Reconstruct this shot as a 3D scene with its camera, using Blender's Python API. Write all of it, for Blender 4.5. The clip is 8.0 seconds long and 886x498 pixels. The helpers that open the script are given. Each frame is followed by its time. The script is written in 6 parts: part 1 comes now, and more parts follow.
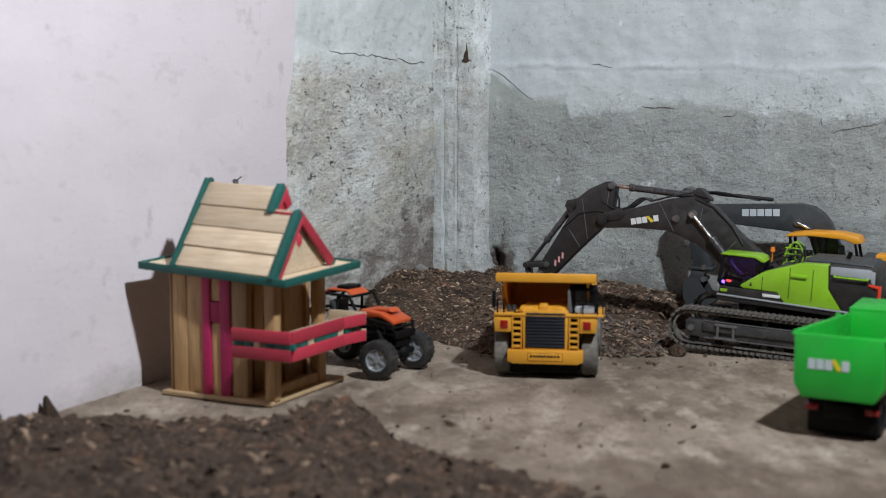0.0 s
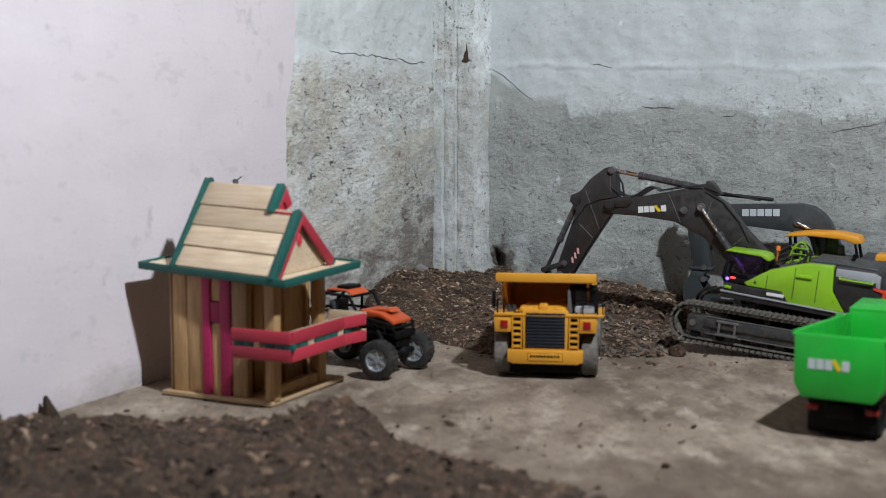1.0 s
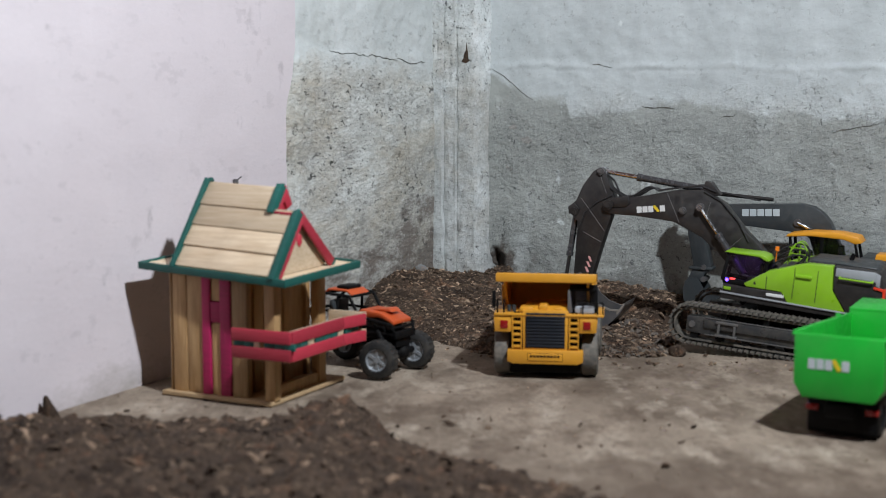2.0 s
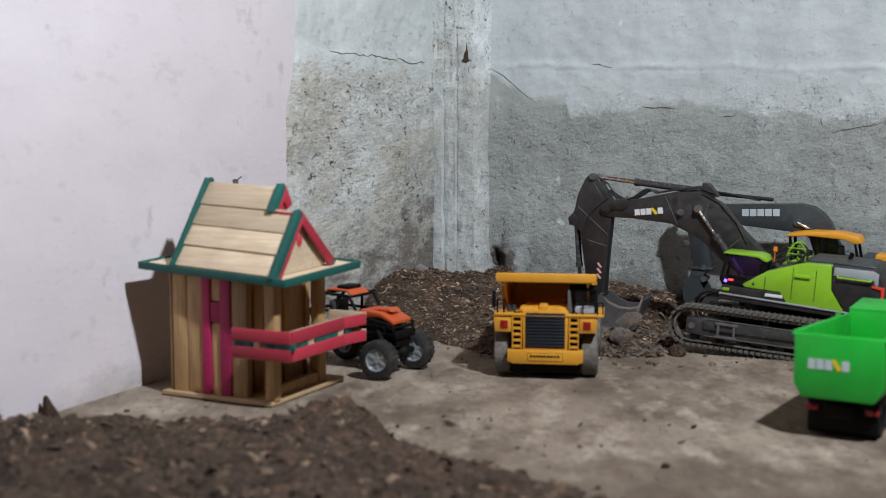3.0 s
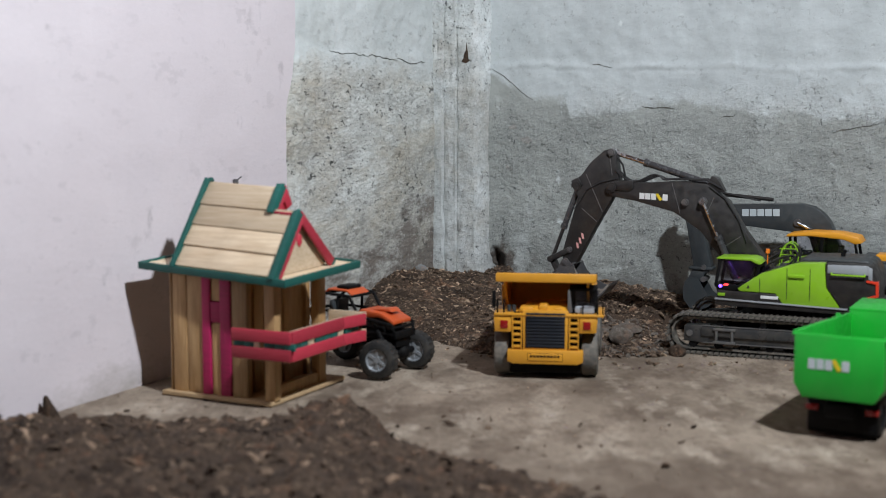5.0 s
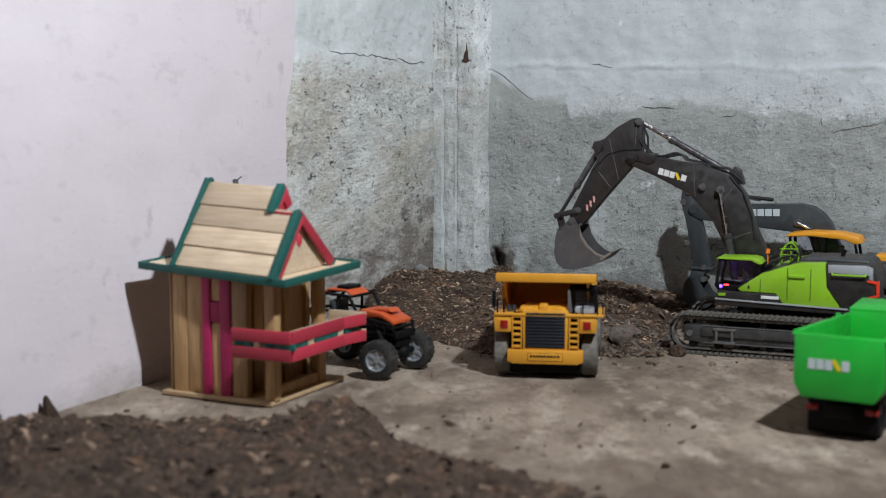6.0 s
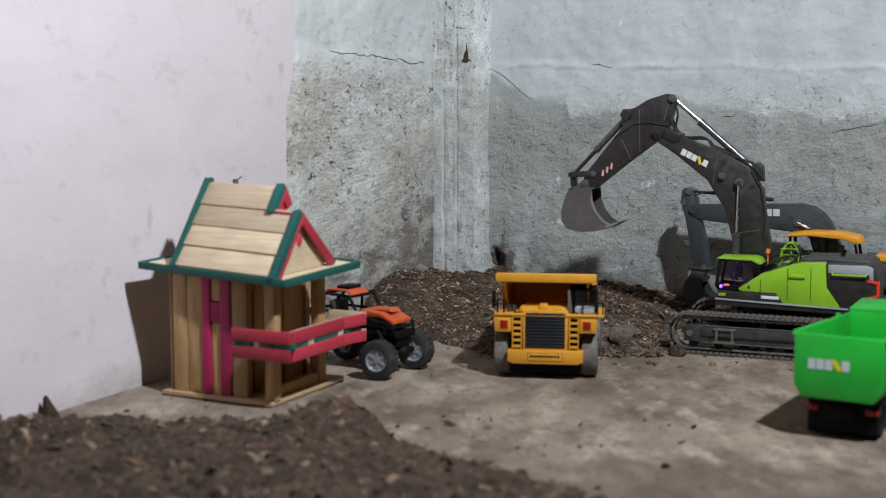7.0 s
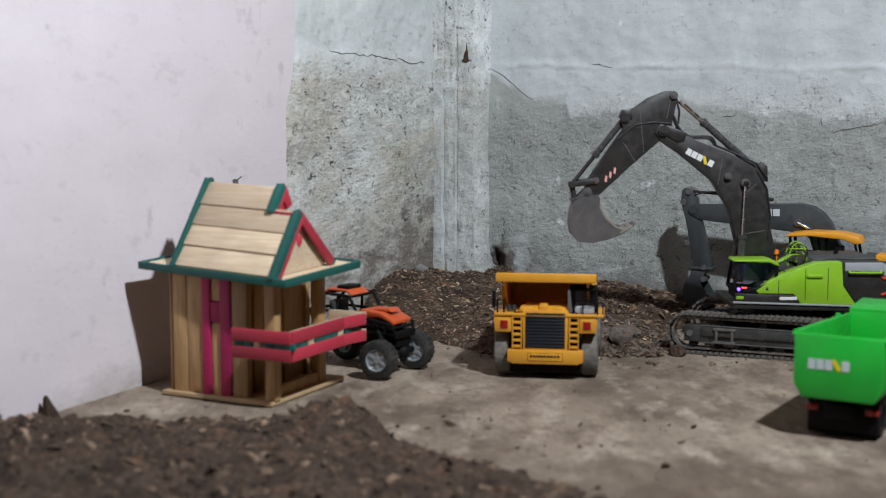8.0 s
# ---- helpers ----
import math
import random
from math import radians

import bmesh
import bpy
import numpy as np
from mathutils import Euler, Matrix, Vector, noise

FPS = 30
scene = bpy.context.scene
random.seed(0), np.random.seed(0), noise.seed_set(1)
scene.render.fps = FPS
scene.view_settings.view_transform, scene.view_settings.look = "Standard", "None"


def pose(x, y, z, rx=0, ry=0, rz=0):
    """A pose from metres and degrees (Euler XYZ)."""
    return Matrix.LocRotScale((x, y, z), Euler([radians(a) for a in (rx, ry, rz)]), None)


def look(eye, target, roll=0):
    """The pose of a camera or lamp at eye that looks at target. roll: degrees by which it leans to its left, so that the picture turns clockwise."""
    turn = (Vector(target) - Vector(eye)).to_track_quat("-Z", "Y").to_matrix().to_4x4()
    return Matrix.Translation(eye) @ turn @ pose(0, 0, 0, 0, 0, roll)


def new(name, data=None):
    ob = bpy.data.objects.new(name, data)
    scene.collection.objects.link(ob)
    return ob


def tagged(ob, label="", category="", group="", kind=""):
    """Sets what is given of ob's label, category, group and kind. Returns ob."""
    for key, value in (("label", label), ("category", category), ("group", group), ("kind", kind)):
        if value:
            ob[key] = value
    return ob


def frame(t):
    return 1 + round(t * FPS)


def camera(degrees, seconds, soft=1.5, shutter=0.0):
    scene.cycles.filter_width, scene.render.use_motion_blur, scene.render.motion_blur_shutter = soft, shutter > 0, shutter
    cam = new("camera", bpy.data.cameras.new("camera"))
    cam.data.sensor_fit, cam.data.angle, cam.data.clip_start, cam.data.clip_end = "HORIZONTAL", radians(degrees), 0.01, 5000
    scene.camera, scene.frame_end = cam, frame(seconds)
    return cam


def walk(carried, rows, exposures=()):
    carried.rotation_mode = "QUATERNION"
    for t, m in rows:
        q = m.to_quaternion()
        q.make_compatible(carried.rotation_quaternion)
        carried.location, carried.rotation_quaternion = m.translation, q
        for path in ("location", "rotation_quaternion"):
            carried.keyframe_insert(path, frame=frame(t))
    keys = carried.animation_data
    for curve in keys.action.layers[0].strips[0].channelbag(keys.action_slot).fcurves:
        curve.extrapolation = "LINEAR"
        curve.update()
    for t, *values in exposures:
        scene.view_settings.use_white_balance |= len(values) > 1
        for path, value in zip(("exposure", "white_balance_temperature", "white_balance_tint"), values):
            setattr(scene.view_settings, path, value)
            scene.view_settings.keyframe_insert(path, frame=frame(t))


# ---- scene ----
cam = camera(38.0, 8.0, soft=0.7, shutter=0.5)
EYE = (0.0, 0.0, 0.335)
VIEW = pose(*EYE, 90 - 6.24, 0, 0)
walk(cam, [(0.0, VIEW), (8.0, VIEW)], exposures=[(0.0, 0.0), (8.0, 0.0)])
cam.data.dof.use_dof = True
cam.data.dof.focus_distance = 2.12
cam.data.dof.aperture_fstop = 5.2

# ---- light: one small hanging lamp before the camera to its right, in a room closed by unseen walls ----
ROOM = pose(0.0112, 2.322, 0, 0, 0, -25.7)      # x along the back wall, -y into the room
world = bpy.data.worlds.new("world")
world.use_nodes = True
world.node_tree.nodes["Background"].inputs[0].default_value = (0.75, 0.85, 1.0, 1)
world.node_tree.nodes["Background"].inputs[1].default_value = 0.0
scene.world = world
lamp_data = bpy.data.lights.new("room_lamp", "AREA")
lamp_data.shape, lamp_data.size, lamp_data.energy, lamp_data.color = "DISK", 0.07, 41.5, (0.87, 0.925, 1.0)
LAMP = (0.60, 0.55, 1.40)
room_lamp = new("room_lamp", lamp_data)
room_lamp.matrix_world = look(LAMP, (-0.66, 1.85, 0.35))


# ---- building helpers ----
def shell(name, bm, material, smooth=35):
    bmesh.ops.recalc_face_normals(bm, faces=bm.faces)
    me = bpy.data.meshes.new(name)
    bm.to_mesh(me)
    bm.free()
    me.materials.append(material)
    me.polygons.foreach_set("use_smooth", [True] * len(me.polygons))
    me.set_sharp_from_angle(angle=radians(smooth))
    return me


def part(name, bm, material, parent, label="", at=None):
    ob = new(name, shell(name, bm, material))
    ob.parent = parent
    if at is not None:
        ob.matrix_basis = at
    return tagged(ob, label)


def again(ob, at, parent=None):
    """Another piece on the same mesh, beside the first."""
    twin = new(ob.name.split(".")[0], ob.data)
    twin.parent = parent or ob.parent
    twin.matrix_basis = at
    return twin


def thing(name, m, label, category, group="", kind=""):
    ob = new(name)
    ob.empty_display_size = 0.02
    ob.matrix_basis = m
    return tagged(ob, label, category, group, kind)


def solo(name, bm, material, m, label, category, group="", kind=""):
    ob = new(name, shell(name, bm, material))
    ob.matrix_basis = m
    return tagged(ob, label, category, group, kind)


def soften(bm, faces, width, segments=2):
    if width > 0:
        edges = {e for f in faces for e in f.edges if len(e.link_faces) == 2 and e.calc_face_angle(0) > 0.5}
        bmesh.ops.bevel(bm, geom=list(edges), offset=width, segments=segments, affect="EDGES", profile=0.5, clamp_overlap=True)


def box(bm, x0, x1, y0, y1, z0, z1, bevel=0.0, m=None):
    place = Matrix.Translation(((x0 + x1) / 2, (y0 + y1) / 2, (z0 + z1) / 2)) @ Matrix.Diagonal((abs(x1 - x0), abs(y1 - y0), abs(z1 - z0), 1))
    made = bmesh.ops.create_cube(bm, size=1, matrix=(m or Matrix()) @ place)["verts"]
    soften(bm, {f for v in made for f in v.link_faces}, bevel)
    return bm


def prism(bm, outline, lo, hi, bevel=0.0, axis="y", m=None):
    """An outline pushed along an axis: (x, z) for y, (x, y) for z, (y, z) for x."""
    def at(p, k):
        v = {"y": (p[0], k, p[1]), "z": (p[0], p[1], k), "x": (k, p[0], p[1])}[axis]
        return bm.verts.new((m @ Vector(v)) if m else v)
    a, b = [at(p, lo) for p in outline], [at(p, hi) for p in outline]
    n = len(outline)
    faces = [bm.faces.new(a), bm.faces.new(b[::-1])] + [bm.faces.new((a[i], b[i], b[(i + 1) % n], a[(i + 1) % n])) for i in range(n)]
    bmesh.ops.recalc_face_normals(bm, faces=faces)
    soften(bm, faces, bevel)
    return bm


def rod(bm, p, q, r, seg=14, r2=None):
    p, q = Vector(p), Vector(q)
    turn = (q - p).to_track_quat("Z", "Y").to_matrix().to_4x4()
    bmesh.ops.create_cone(bm, cap_ends=True, segments=seg, radius1=r, radius2=r if r2 is None else r2, depth=(q - p).length,
                          matrix=Matrix.Translation((p + q) / 2) @ turn)
    return bm


def tube(bm, points, r, seg=7):
    for p, q in zip(points, points[1:]):
        rod(bm, p, q, r, seg)
    for p in points[1:-1]:
        bmesh.ops.create_icosphere(bm, subdivisions=1, radius=r, matrix=Matrix.Translation(p))
    return bm


def curve(p, q, r, s, n=10):
    """Points of a Bezier arc."""
    p, q, r, s = map(Vector, (p, q, r, s))
    return [p * (1 - t) ** 3 + q * 3 * t * (1 - t) ** 2 + r * 3 * t * t * (1 - t) + s * t ** 3 for t in [i / n for i in range(n + 1)]]


def lathe(bm, profile, seg=28, m=None):
    """A ring of (radius, y) turned about y."""
    rings = []
    for i in range(seg):
        a = 2 * math.pi * i / seg
        rings.append([bm.verts.new((m or Matrix()) @ Vector((r * math.cos(a), y, r * math.sin(a)))) for r, y in profile])
    n = len(profile)
    for i in range(seg):
        a, b = rings[i], rings[(i + 1) % seg]
        for j in range(n):
            bm.faces.new((a[j], b[j], b[(j + 1) % n], a[(j + 1) % n]))
    return bm


def strip(bm, line, thick, lo, hi):
    """A bent plate along a line of (x, z), in one piece."""
    rows = []
    for i, p in enumerate(line):
        a, b = line[max(i - 1, 0)], line[min(i + 1, len(line) - 1)]
        d = Vector((b[0] - a[0], b[1] - a[1])).normalized()
        q = (p[0] - d.y * thick, p[1] + d.x * thick)
        rows.append([bm.verts.new(v) for v in ((p[0], lo, p[1]), (p[0], hi, p[1]), (q[0], hi, q[1]), (q[0], lo, q[1]))])
    for a, b in zip(rows, rows[1:]):
        for k in range(4):
            bm.faces.new((a[k], b[k], b[(k + 1) % 4], a[(k + 1) % 4]))
    bm.faces.new(rows[0])
    bm.faces.new(rows[-1][::-1])
    return bm


# ---- materials ----
def nodes_of(name):
    mat = bpy.data.materials.new(name)
    mat.use_nodes = True
    return mat, mat.node_tree.nodes, mat.node_tree.links, mat.node_tree.nodes["Principled BSDF"]


def noise_of(n, l, scale, detail=4.0, rough=0.55, stretch=None, coord="Object"):
    tc, mp, nz = n.new("ShaderNodeTexCoord"), n.new("ShaderNodeMapping"), n.new("ShaderNodeTexNoise")
    nz.inputs["Scale"].default_value, nz.inputs["Detail"].default_value, nz.inputs["Roughness"].default_value = scale, detail, rough
    if stretch:
        mp.inputs["Scale"].default_value = stretch
    l.new(tc.outputs[coord], mp.inputs[0])
    l.new(mp.outputs[0], nz.inputs["Vector"])
    return nz.outputs["Fac"]


def ramp(n, l, fac, lo, hi, a=0.0, b=1.0):
    r = n.new("ShaderNodeMapRange")
    r.inputs["From Min"].default_value, r.inputs["From Max"].default_value = lo, hi
    r.inputs["To Min"].default_value, r.inputs["To Max"].default_value = a, b
    l.new(fac, r.inputs["Value"])
    return r.outputs["Result"]


def blend(n, l, fac, a, b, mode="MIX"):
    m = n.new("ShaderNodeMix")
    m.data_type, m.blend_type = "RGBA", mode
    for socket, v in ((m.inputs["Factor"], fac), (m.inputs["A"], a), (m.inputs["B"], b)):
        if isinstance(v, bpy.types.NodeSocket):
            l.new(v, socket)
        elif isinstance(v, tuple):
            socket.default_value = (*v, 1.0)
        else:
            socket.default_value = v
    return m.outputs["Result"]


def sums(n, l, op, a, b):
    m = n.new("ShaderNodeMath")
    m.operation = op
    for socket, v in zip(m.inputs, (a, b)):
        if isinstance(v, bpy.types.NodeSocket):
            l.new(v, socket)
        else:
            socket.default_value = v
    return m.outputs[0]


def bump(n, l, bsdf, height, strength, distance=0.002, normal=None):
    b = n.new("ShaderNodeBump")
    b.inputs["Strength"].default_value, b.inputs["Distance"].default_value = strength, distance
    l.new(height, b.inputs["Height"])
    if normal is not None:
        l.new(normal, b.inputs["Normal"])
    l.new(b.outputs[0], bsdf.inputs["Normal"])
    return b.outputs[0]


def plastic(name, rgb, rough=0.42, dust=0.25, metal=0.0, scale=70.0, spec=0.5):
    """Moulded and painted toy parts with a film of dust and small scuffs."""
    mat, n, l, s = nodes_of(name)
    tone = ramp(n, l, noise_of(n, l, scale * 0.35), 0.3, 0.7)
    c = blend(n, l, tone, tuple(v * 0.86 for v in rgb), tuple(min(v * 1.08, 0.95) for v in rgb))
    film = ramp(n, l, noise_of(n, l, scale, 6.0, 0.7), 0.42, 0.75, 0.0, dust)
    c = blend(n, l, film, c, (0.27, 0.23, 0.18))
    scuff = ramp(n, l, noise_of(n, l, scale * 7, 3.0, 0.6), 0.66, 0.72, 0.0, dust * 0.8)
    c = blend(n, l, scuff, c, tuple(v * 0.55 + 0.06 for v in rgb))
    l.new(c, s.inputs["Base Color"])
    s.inputs["Metallic"].default_value = metal
    s.inputs["Specular IOR Level"].default_value = spec
    l.new(ramp(n, l, noise_of(n, l, scale * 1.6), 0.3, 0.7, rough - 0.08, rough + 0.16), s.inputs["Roughness"])
    bump(n, l, s, noise_of(n, l, scale * 9, 3.0), 0.12, 0.0006)
    return mat


def timber(name, rgb, dark, grain=(4, 60, 60), rough=0.6, stain=0.35):
    """Thin sawn wood; each piece differs a little."""
    mat, n, l, s = nodes_of(name)
    info = n.new("ShaderNodeObjectInfo")
    g = ramp(n, l, noise_of(n, l, 6.0, 5.0, 0.65, grain), 0.32, 0.68)
    c = blend(n, l, g, rgb, dark)
    c = blend(n, l, ramp(n, l, noise_of(n, l, 22.0, 5.0), 0.5, 0.8, 0.0, stain), c, tuple(v * 0.55 for v in dark))
    hsv = n.new("ShaderNodeHueSaturation")
    l.new(ramp(n, l, info.outputs["Random"], 0, 1, 0.72, 1.22), hsv.inputs["Value"])
    l.new(c, hsv.inputs["Color"])
    l.new(hsv.outputs[0], s.inputs["Base Color"])
    s.inputs["Roughness"].default_value = rough
    bump(n, l, s, g, 0.25, 0.0006)
    return mat


def glow(name, rgb, strength):
    mat, n, l, s = nodes_of(name)
    s.inputs["Base Color"].default_value = (*rgb, 1)
    s.inputs["Emission Color"].default_value = (*rgb, 1)
    s.inputs["Emission Strength"].default_value = strength
    return mat


def glass(name, rgb, rough=0.12):
    mat, n, l, s = nodes_of(name)
    s.inputs["Base Color"].default_value = (*rgb, 1)
    s.inputs["Transmission Weight"].default_value = 1.0
    l.new(ramp(n, l, noise_of(n, l, 160.0, 5.0), 0.4, 0.7, rough * 0.5, rough * 1.8), s.inputs["Roughness"])
    return mat


def masonry(name, dry, pale, brown=None, brown_amount=0.3, grit=0.6, pits=0.8, pit_size=85.0, bumps=0.8, rough=0.88, base=(1, 1, 1), damp=None, damp_edge=None,
            foot=(0.075, 0.052, 0.038), foot_top=0.085, foot_spread=0.05, foot_lean=0.0, smooth_above=None, smooth=((0.50, 0.545, 0.545), (0.62, 0.665, 0.665)), hole=None, scuffs=0.0):
    """Old cement render: clouds, stains, pits and sand grains with relief shading put into the colour, a damp zone with
    a ragged edge, soil splashed on its foot.
    """
    mat, n, l, s = nodes_of(name)
    tc, sep = n.new("ShaderNodeTexCoord"), n.new("ShaderNodeSeparateXYZ")
    l.new(tc.outputs["Object"], sep.inputs[0])

    def cloudy(scale, detail=6.0, rough_=0.65, stretch=(1, 1, 1)):
        return noise_of(n, l, scale, detail, rough_, tuple(a * b for a, b in zip(base, stretch)))

    def shade(c, k):
        return tuple(min(v * k, 0.88) for v in c)

    c = blend(n, l, ramp(n, l, cloudy(6.0, 8.0), 0.36, 0.66), dry, pale)
    c = blend(n, l, ramp(n, l, cloudy(28.0, 7.0, 0.72), 0.42, 0.68, 0.0, 0.8 * pits), c, shade(dry, 0.70))
    c = blend(n, l, ramp(n, l, cloudy(11.0, 5.0, 0.6, (2.4, 2.4, 0.35)), 0.52, 0.72, 0.0, 0.28), c, shade(pale, 1.06))
    c = blend(n, l, ramp(n, l, cloudy(8.0, 8.0, 0.72), 0.45, 0.64, 0.0, brown_amount), c, brown or shade(dry, 0.75))
    upper = None
    if smooth_above is not None:
        edge = sums(n, l, "ADD", sep.outputs["Z"], ramp(n, l, cloudy(12.0, 7.0, 0.7), 0.3, 0.7, -0.032, 0.032))
        upper = ramp(n, l, edge, smooth_above - 0.022, smooth_above + 0.022)
        fresh = blend(n, l, ramp(n, l, cloudy(7.0, 8.0, 0.62, (1.6, 1.6, 0.7)), 0.36, 0.66), *smooth)
        c = blend(n, l, sums(n, l, "MULTIPLY", upper, 0.9), c, fresh)
    if damp is not None:
        span = ramp(n, l, sep.outputs["X"], 0.06, 0.80)
        line = n.new("ShaderNodeValToRGB")
        stops = line.color_ramp.elements
        for k, (x, z) in enumerate(damp_edge):
            e = stops[k] if k < 2 else stops.new(0.5)
            e.position = (x - 0.06) / 0.74
            e.color = ((z - 0.25) / 0.2,) * 3 + (1,)
        l.new(span, line.inputs[0])
        level = ramp(n, l, line.outputs[0], 0.0, 1.0, 0.25, 0.45)
        ragged = sums(n, l, "ADD", sep.outputs["Z"], ramp(n, l, cloudy(26.0, 7.0, 0.7), 0.3, 0.7, -0.012, 0.012))
        wet = ramp(n, l, sums(n, l, "SUBTRACT", level, ragged), -0.004, 0.005)
        bleach = ramp(n, l, cloudy(7.5, 6.0, 0.62, (1.5, 1.0, 0.45)), 0.58, 0.70, 1.0, 0.45)
        wet = sums(n, l, "MULTIPLY", wet, bleach)
        deep = blend(n, l, ramp(n, l, cloudy(14.0, 8.0, 0.72), 0.36, 0.66), damp, shade(damp, 1.32))
        c = blend(n, l, wet, c, deep)
        c = blend(n, l, ramp(n, l, cloudy(26.0, 3.0, 0.5), 0.70, 0.74, 0.0, 0.75), c, shade(pale, 1.15))
    low = sums(n, l, "ADD", sep.outputs["Z"], ramp(n, l, cloudy(16.0, 8.0, 0.75), 0.3, 0.7, -foot_spread, foot_spread))
    if foot_lean:
        low = sums(n, l, "SUBTRACT", low, sums(n, l, "MULTIPLY", sums(n, l, "ADD", sep.outputs["X"], 0.30), foot_lean))
    c = blend(n, l, ramp(n, l, low, foot_top, foot_top - 0.085, 0.0, 0.8), c, foot)
    if hole is not None:
        away = n.new("ShaderNodeVectorMath")
        away.operation = "DISTANCE"
        away.inputs[1].default_value = (hole[0], 0.0, hole[1])
        l.new(tc.outputs["Object"], away.inputs[0])
        dirt = sums(n, l, "ADD", away.outputs["Value"], ramp(n, l, cloudy(30.0, 7.0, 0.75), 0.3, 0.7, -0.02, 0.02))
        c = blend(n, l, ramp(n, l, dirt, 0.040, 0.022, 0.0, 0.9), c, foot)
    where = ramp(n, l, cloudy(5.0, 5.0, 0.65), 0.40, 0.58, 0.25, 1.0)
    if upper is not None:
        where = sums(n, l, "MULTIPLY", where, ramp(n, l, upper, 0.0, 1.0, 1.0, 0.25))
    # Pit hollows are darkened in the colour, on top of the bump below.
    pit = sums(n, l, "MULTIPLY", where, ramp(n, l, cloudy(pit_size, 4.0, 0.66), 0.612, 0.640, 0.0, pits))
    c = blend(n, l, pit, c, shade(dry, 0.16))
    small = sums(n, l, "MULTIPLY", where, ramp(n, l, cloudy(pit_size * 2.4, 4.0, 0.65), 0.60, 0.64, 0.0, 0.8 * pits))
    c = blend(n, l, small, c, shade(dry, 0.25))
    fine = cloudy(230.0, 6.0, 0.78)
    sandy = ramp(n, l, cloudy(9.0, 6.0, 0.7), 0.36, 0.64, 0.25, 1.0)
    if upper is not None:
        sandy = sums(n, l, "MULTIPLY", sandy, ramp(n, l, upper, 0.0, 1.0, 1.0, 0.22))
    # Dark and pale flecks put the sand's relief shading into the colour.
    c = blend(n, l, sums(n, l, "MULTIPLY", sandy, ramp(n, l, fine, 0.48, 0.64, 0.0, grit)), c, shade(dry, 0.40))
    c = blend(n, l, sums(n, l, "MULTIPLY", sandy, ramp(n, l, fine, 0.44, 0.32, 0.0, grit)), c, shade(pale, 1.15))
    if scuffs:
        mark = sums(n, l, "MULTIPLY", ramp(n, l, cloudy(6.0, 3.0), 0.46, 0.62), ramp(n, l, cloudy(30.0, 6.0, 0.62, (1.5, 1, 0.6)), 0.62, 0.70, 0.0, scuffs))
        c = blend(n, l, mark, c, shade(dry, 0.42))
    l.new(c, s.inputs["Base Color"])
    s.inputs["Roughness"].default_value = rough
    trowel = sums(n, l, "MULTIPLY", sandy, cloudy(48.0, 9.0, 0.72))
    first = bump(n, l, s, trowel, bumps, 0.011)
    second = bump(n, l, s, sums(n, l, "MULTIPLY", sandy, fine), bumps, 0.0024, first)
    bump(n, l, s, sums(n, l, "MULTIPLY", pit, -1.0), 0.7 * pits, 0.003, second)
    return mat


def earth(name, a, b, c3, scale=60.0, rough=0.95, flake=0.0):
    mat, n, l, s = nodes_of(name)
    geo = n.new("ShaderNodeNewGeometry")
    c = blend(n, l, ramp(n, l, noise_of(n, l, scale, 7.0, 0.7), 0.3, 0.7), a, b)
    c = blend(n, l, ramp(n, l, noise_of(n, l, scale * 4, 4.0, 0.6), 0.55, 0.72), c, c3)
    c = blend(n, l, ramp(n, l, noise_of(n, l, 20.0, 6.0, 0.7), 0.46, 0.62, 0.0, 0.75), c, tuple(v * k for v, k in zip(a, (0.75, 0.62, 0.55))))
    c = blend(n, l, ramp(n, l, noise_of(n, l, 33.0, 5.0, 0.7), 0.56, 0.68, 0.0, 0.5), c, tuple(v * k for v, k in zip(c3, (1.15, 0.85, 0.7))))
    c = blend(n, l, ramp(n, l, geo.outputs["Random Per Island"], 0.2, 0.95, 0.0, 0.6 if flake else 0.0), c, c3)
    c = blend(n, l, ramp(n, l, geo.outputs["Random Per Island"], 0.86, 1.0, 0.0, flake), c, tuple(v * 1.7 for v in c3))
    l.new(c, s.inputs["Base Color"])
    s.inputs["Roughness"].default_value = rough
    first = bump(n, l, s, noise_of(n, l, scale * 3, 7.0, 0.7), 0.9, 0.004)
    bump(n, l, s, noise_of(n, l, scale * 11, 4.0, 0.7), 0.6, 0.0015, first)
    return mat


LIME = plastic("lime_paint", (0.25, 0.50, 0.018), 0.35, 0.10)
GREEN = plastic("green_plastic", (0.01, 0.42, 0.035), 0.38, 0.06)
CHARCOAL = plastic("charcoal_plastic", (0.019, 0.0175, 0.0175), 0.40, 0.08)
GLOSS_BLACK = plastic("glossy_cylinder_barrel", (0.10, 0.10, 0.105), 0.22, 0.02, metal=0.5)
SLATE = plastic("slate_grey_paint", (0.036, 0.043, 0.047), 0.4, 0.08)
SILVER = plastic("silver_grey_paint", (0.33, 0.35, 0.37), 0.35, 0.12)
TRACK = plastic("dusty_black_track", (0.085, 0.080, 0.070), 0.6, 0.8)
FRAME = plastic("track_frame_grey", (0.034, 0.036, 0.038), 0.30, 0.22)
FRAME_EDGE = plastic("scuffed_highlight_grey", (0.10, 0.10, 0.10), 0.35, 0.3)
RIM = plastic("dull_alloy_rim", (0.30, 0.32, 0.34), 0.3, 0.12, metal=0.4)
BLACK = plastic("black_plastic", (0.0035, 0.0035, 0.004), 0.6, 0.02, spec=0.15)
HOSE = plastic("black_rubber_hose", (0.012, 0.012, 0.013), 0.5, 0.05)
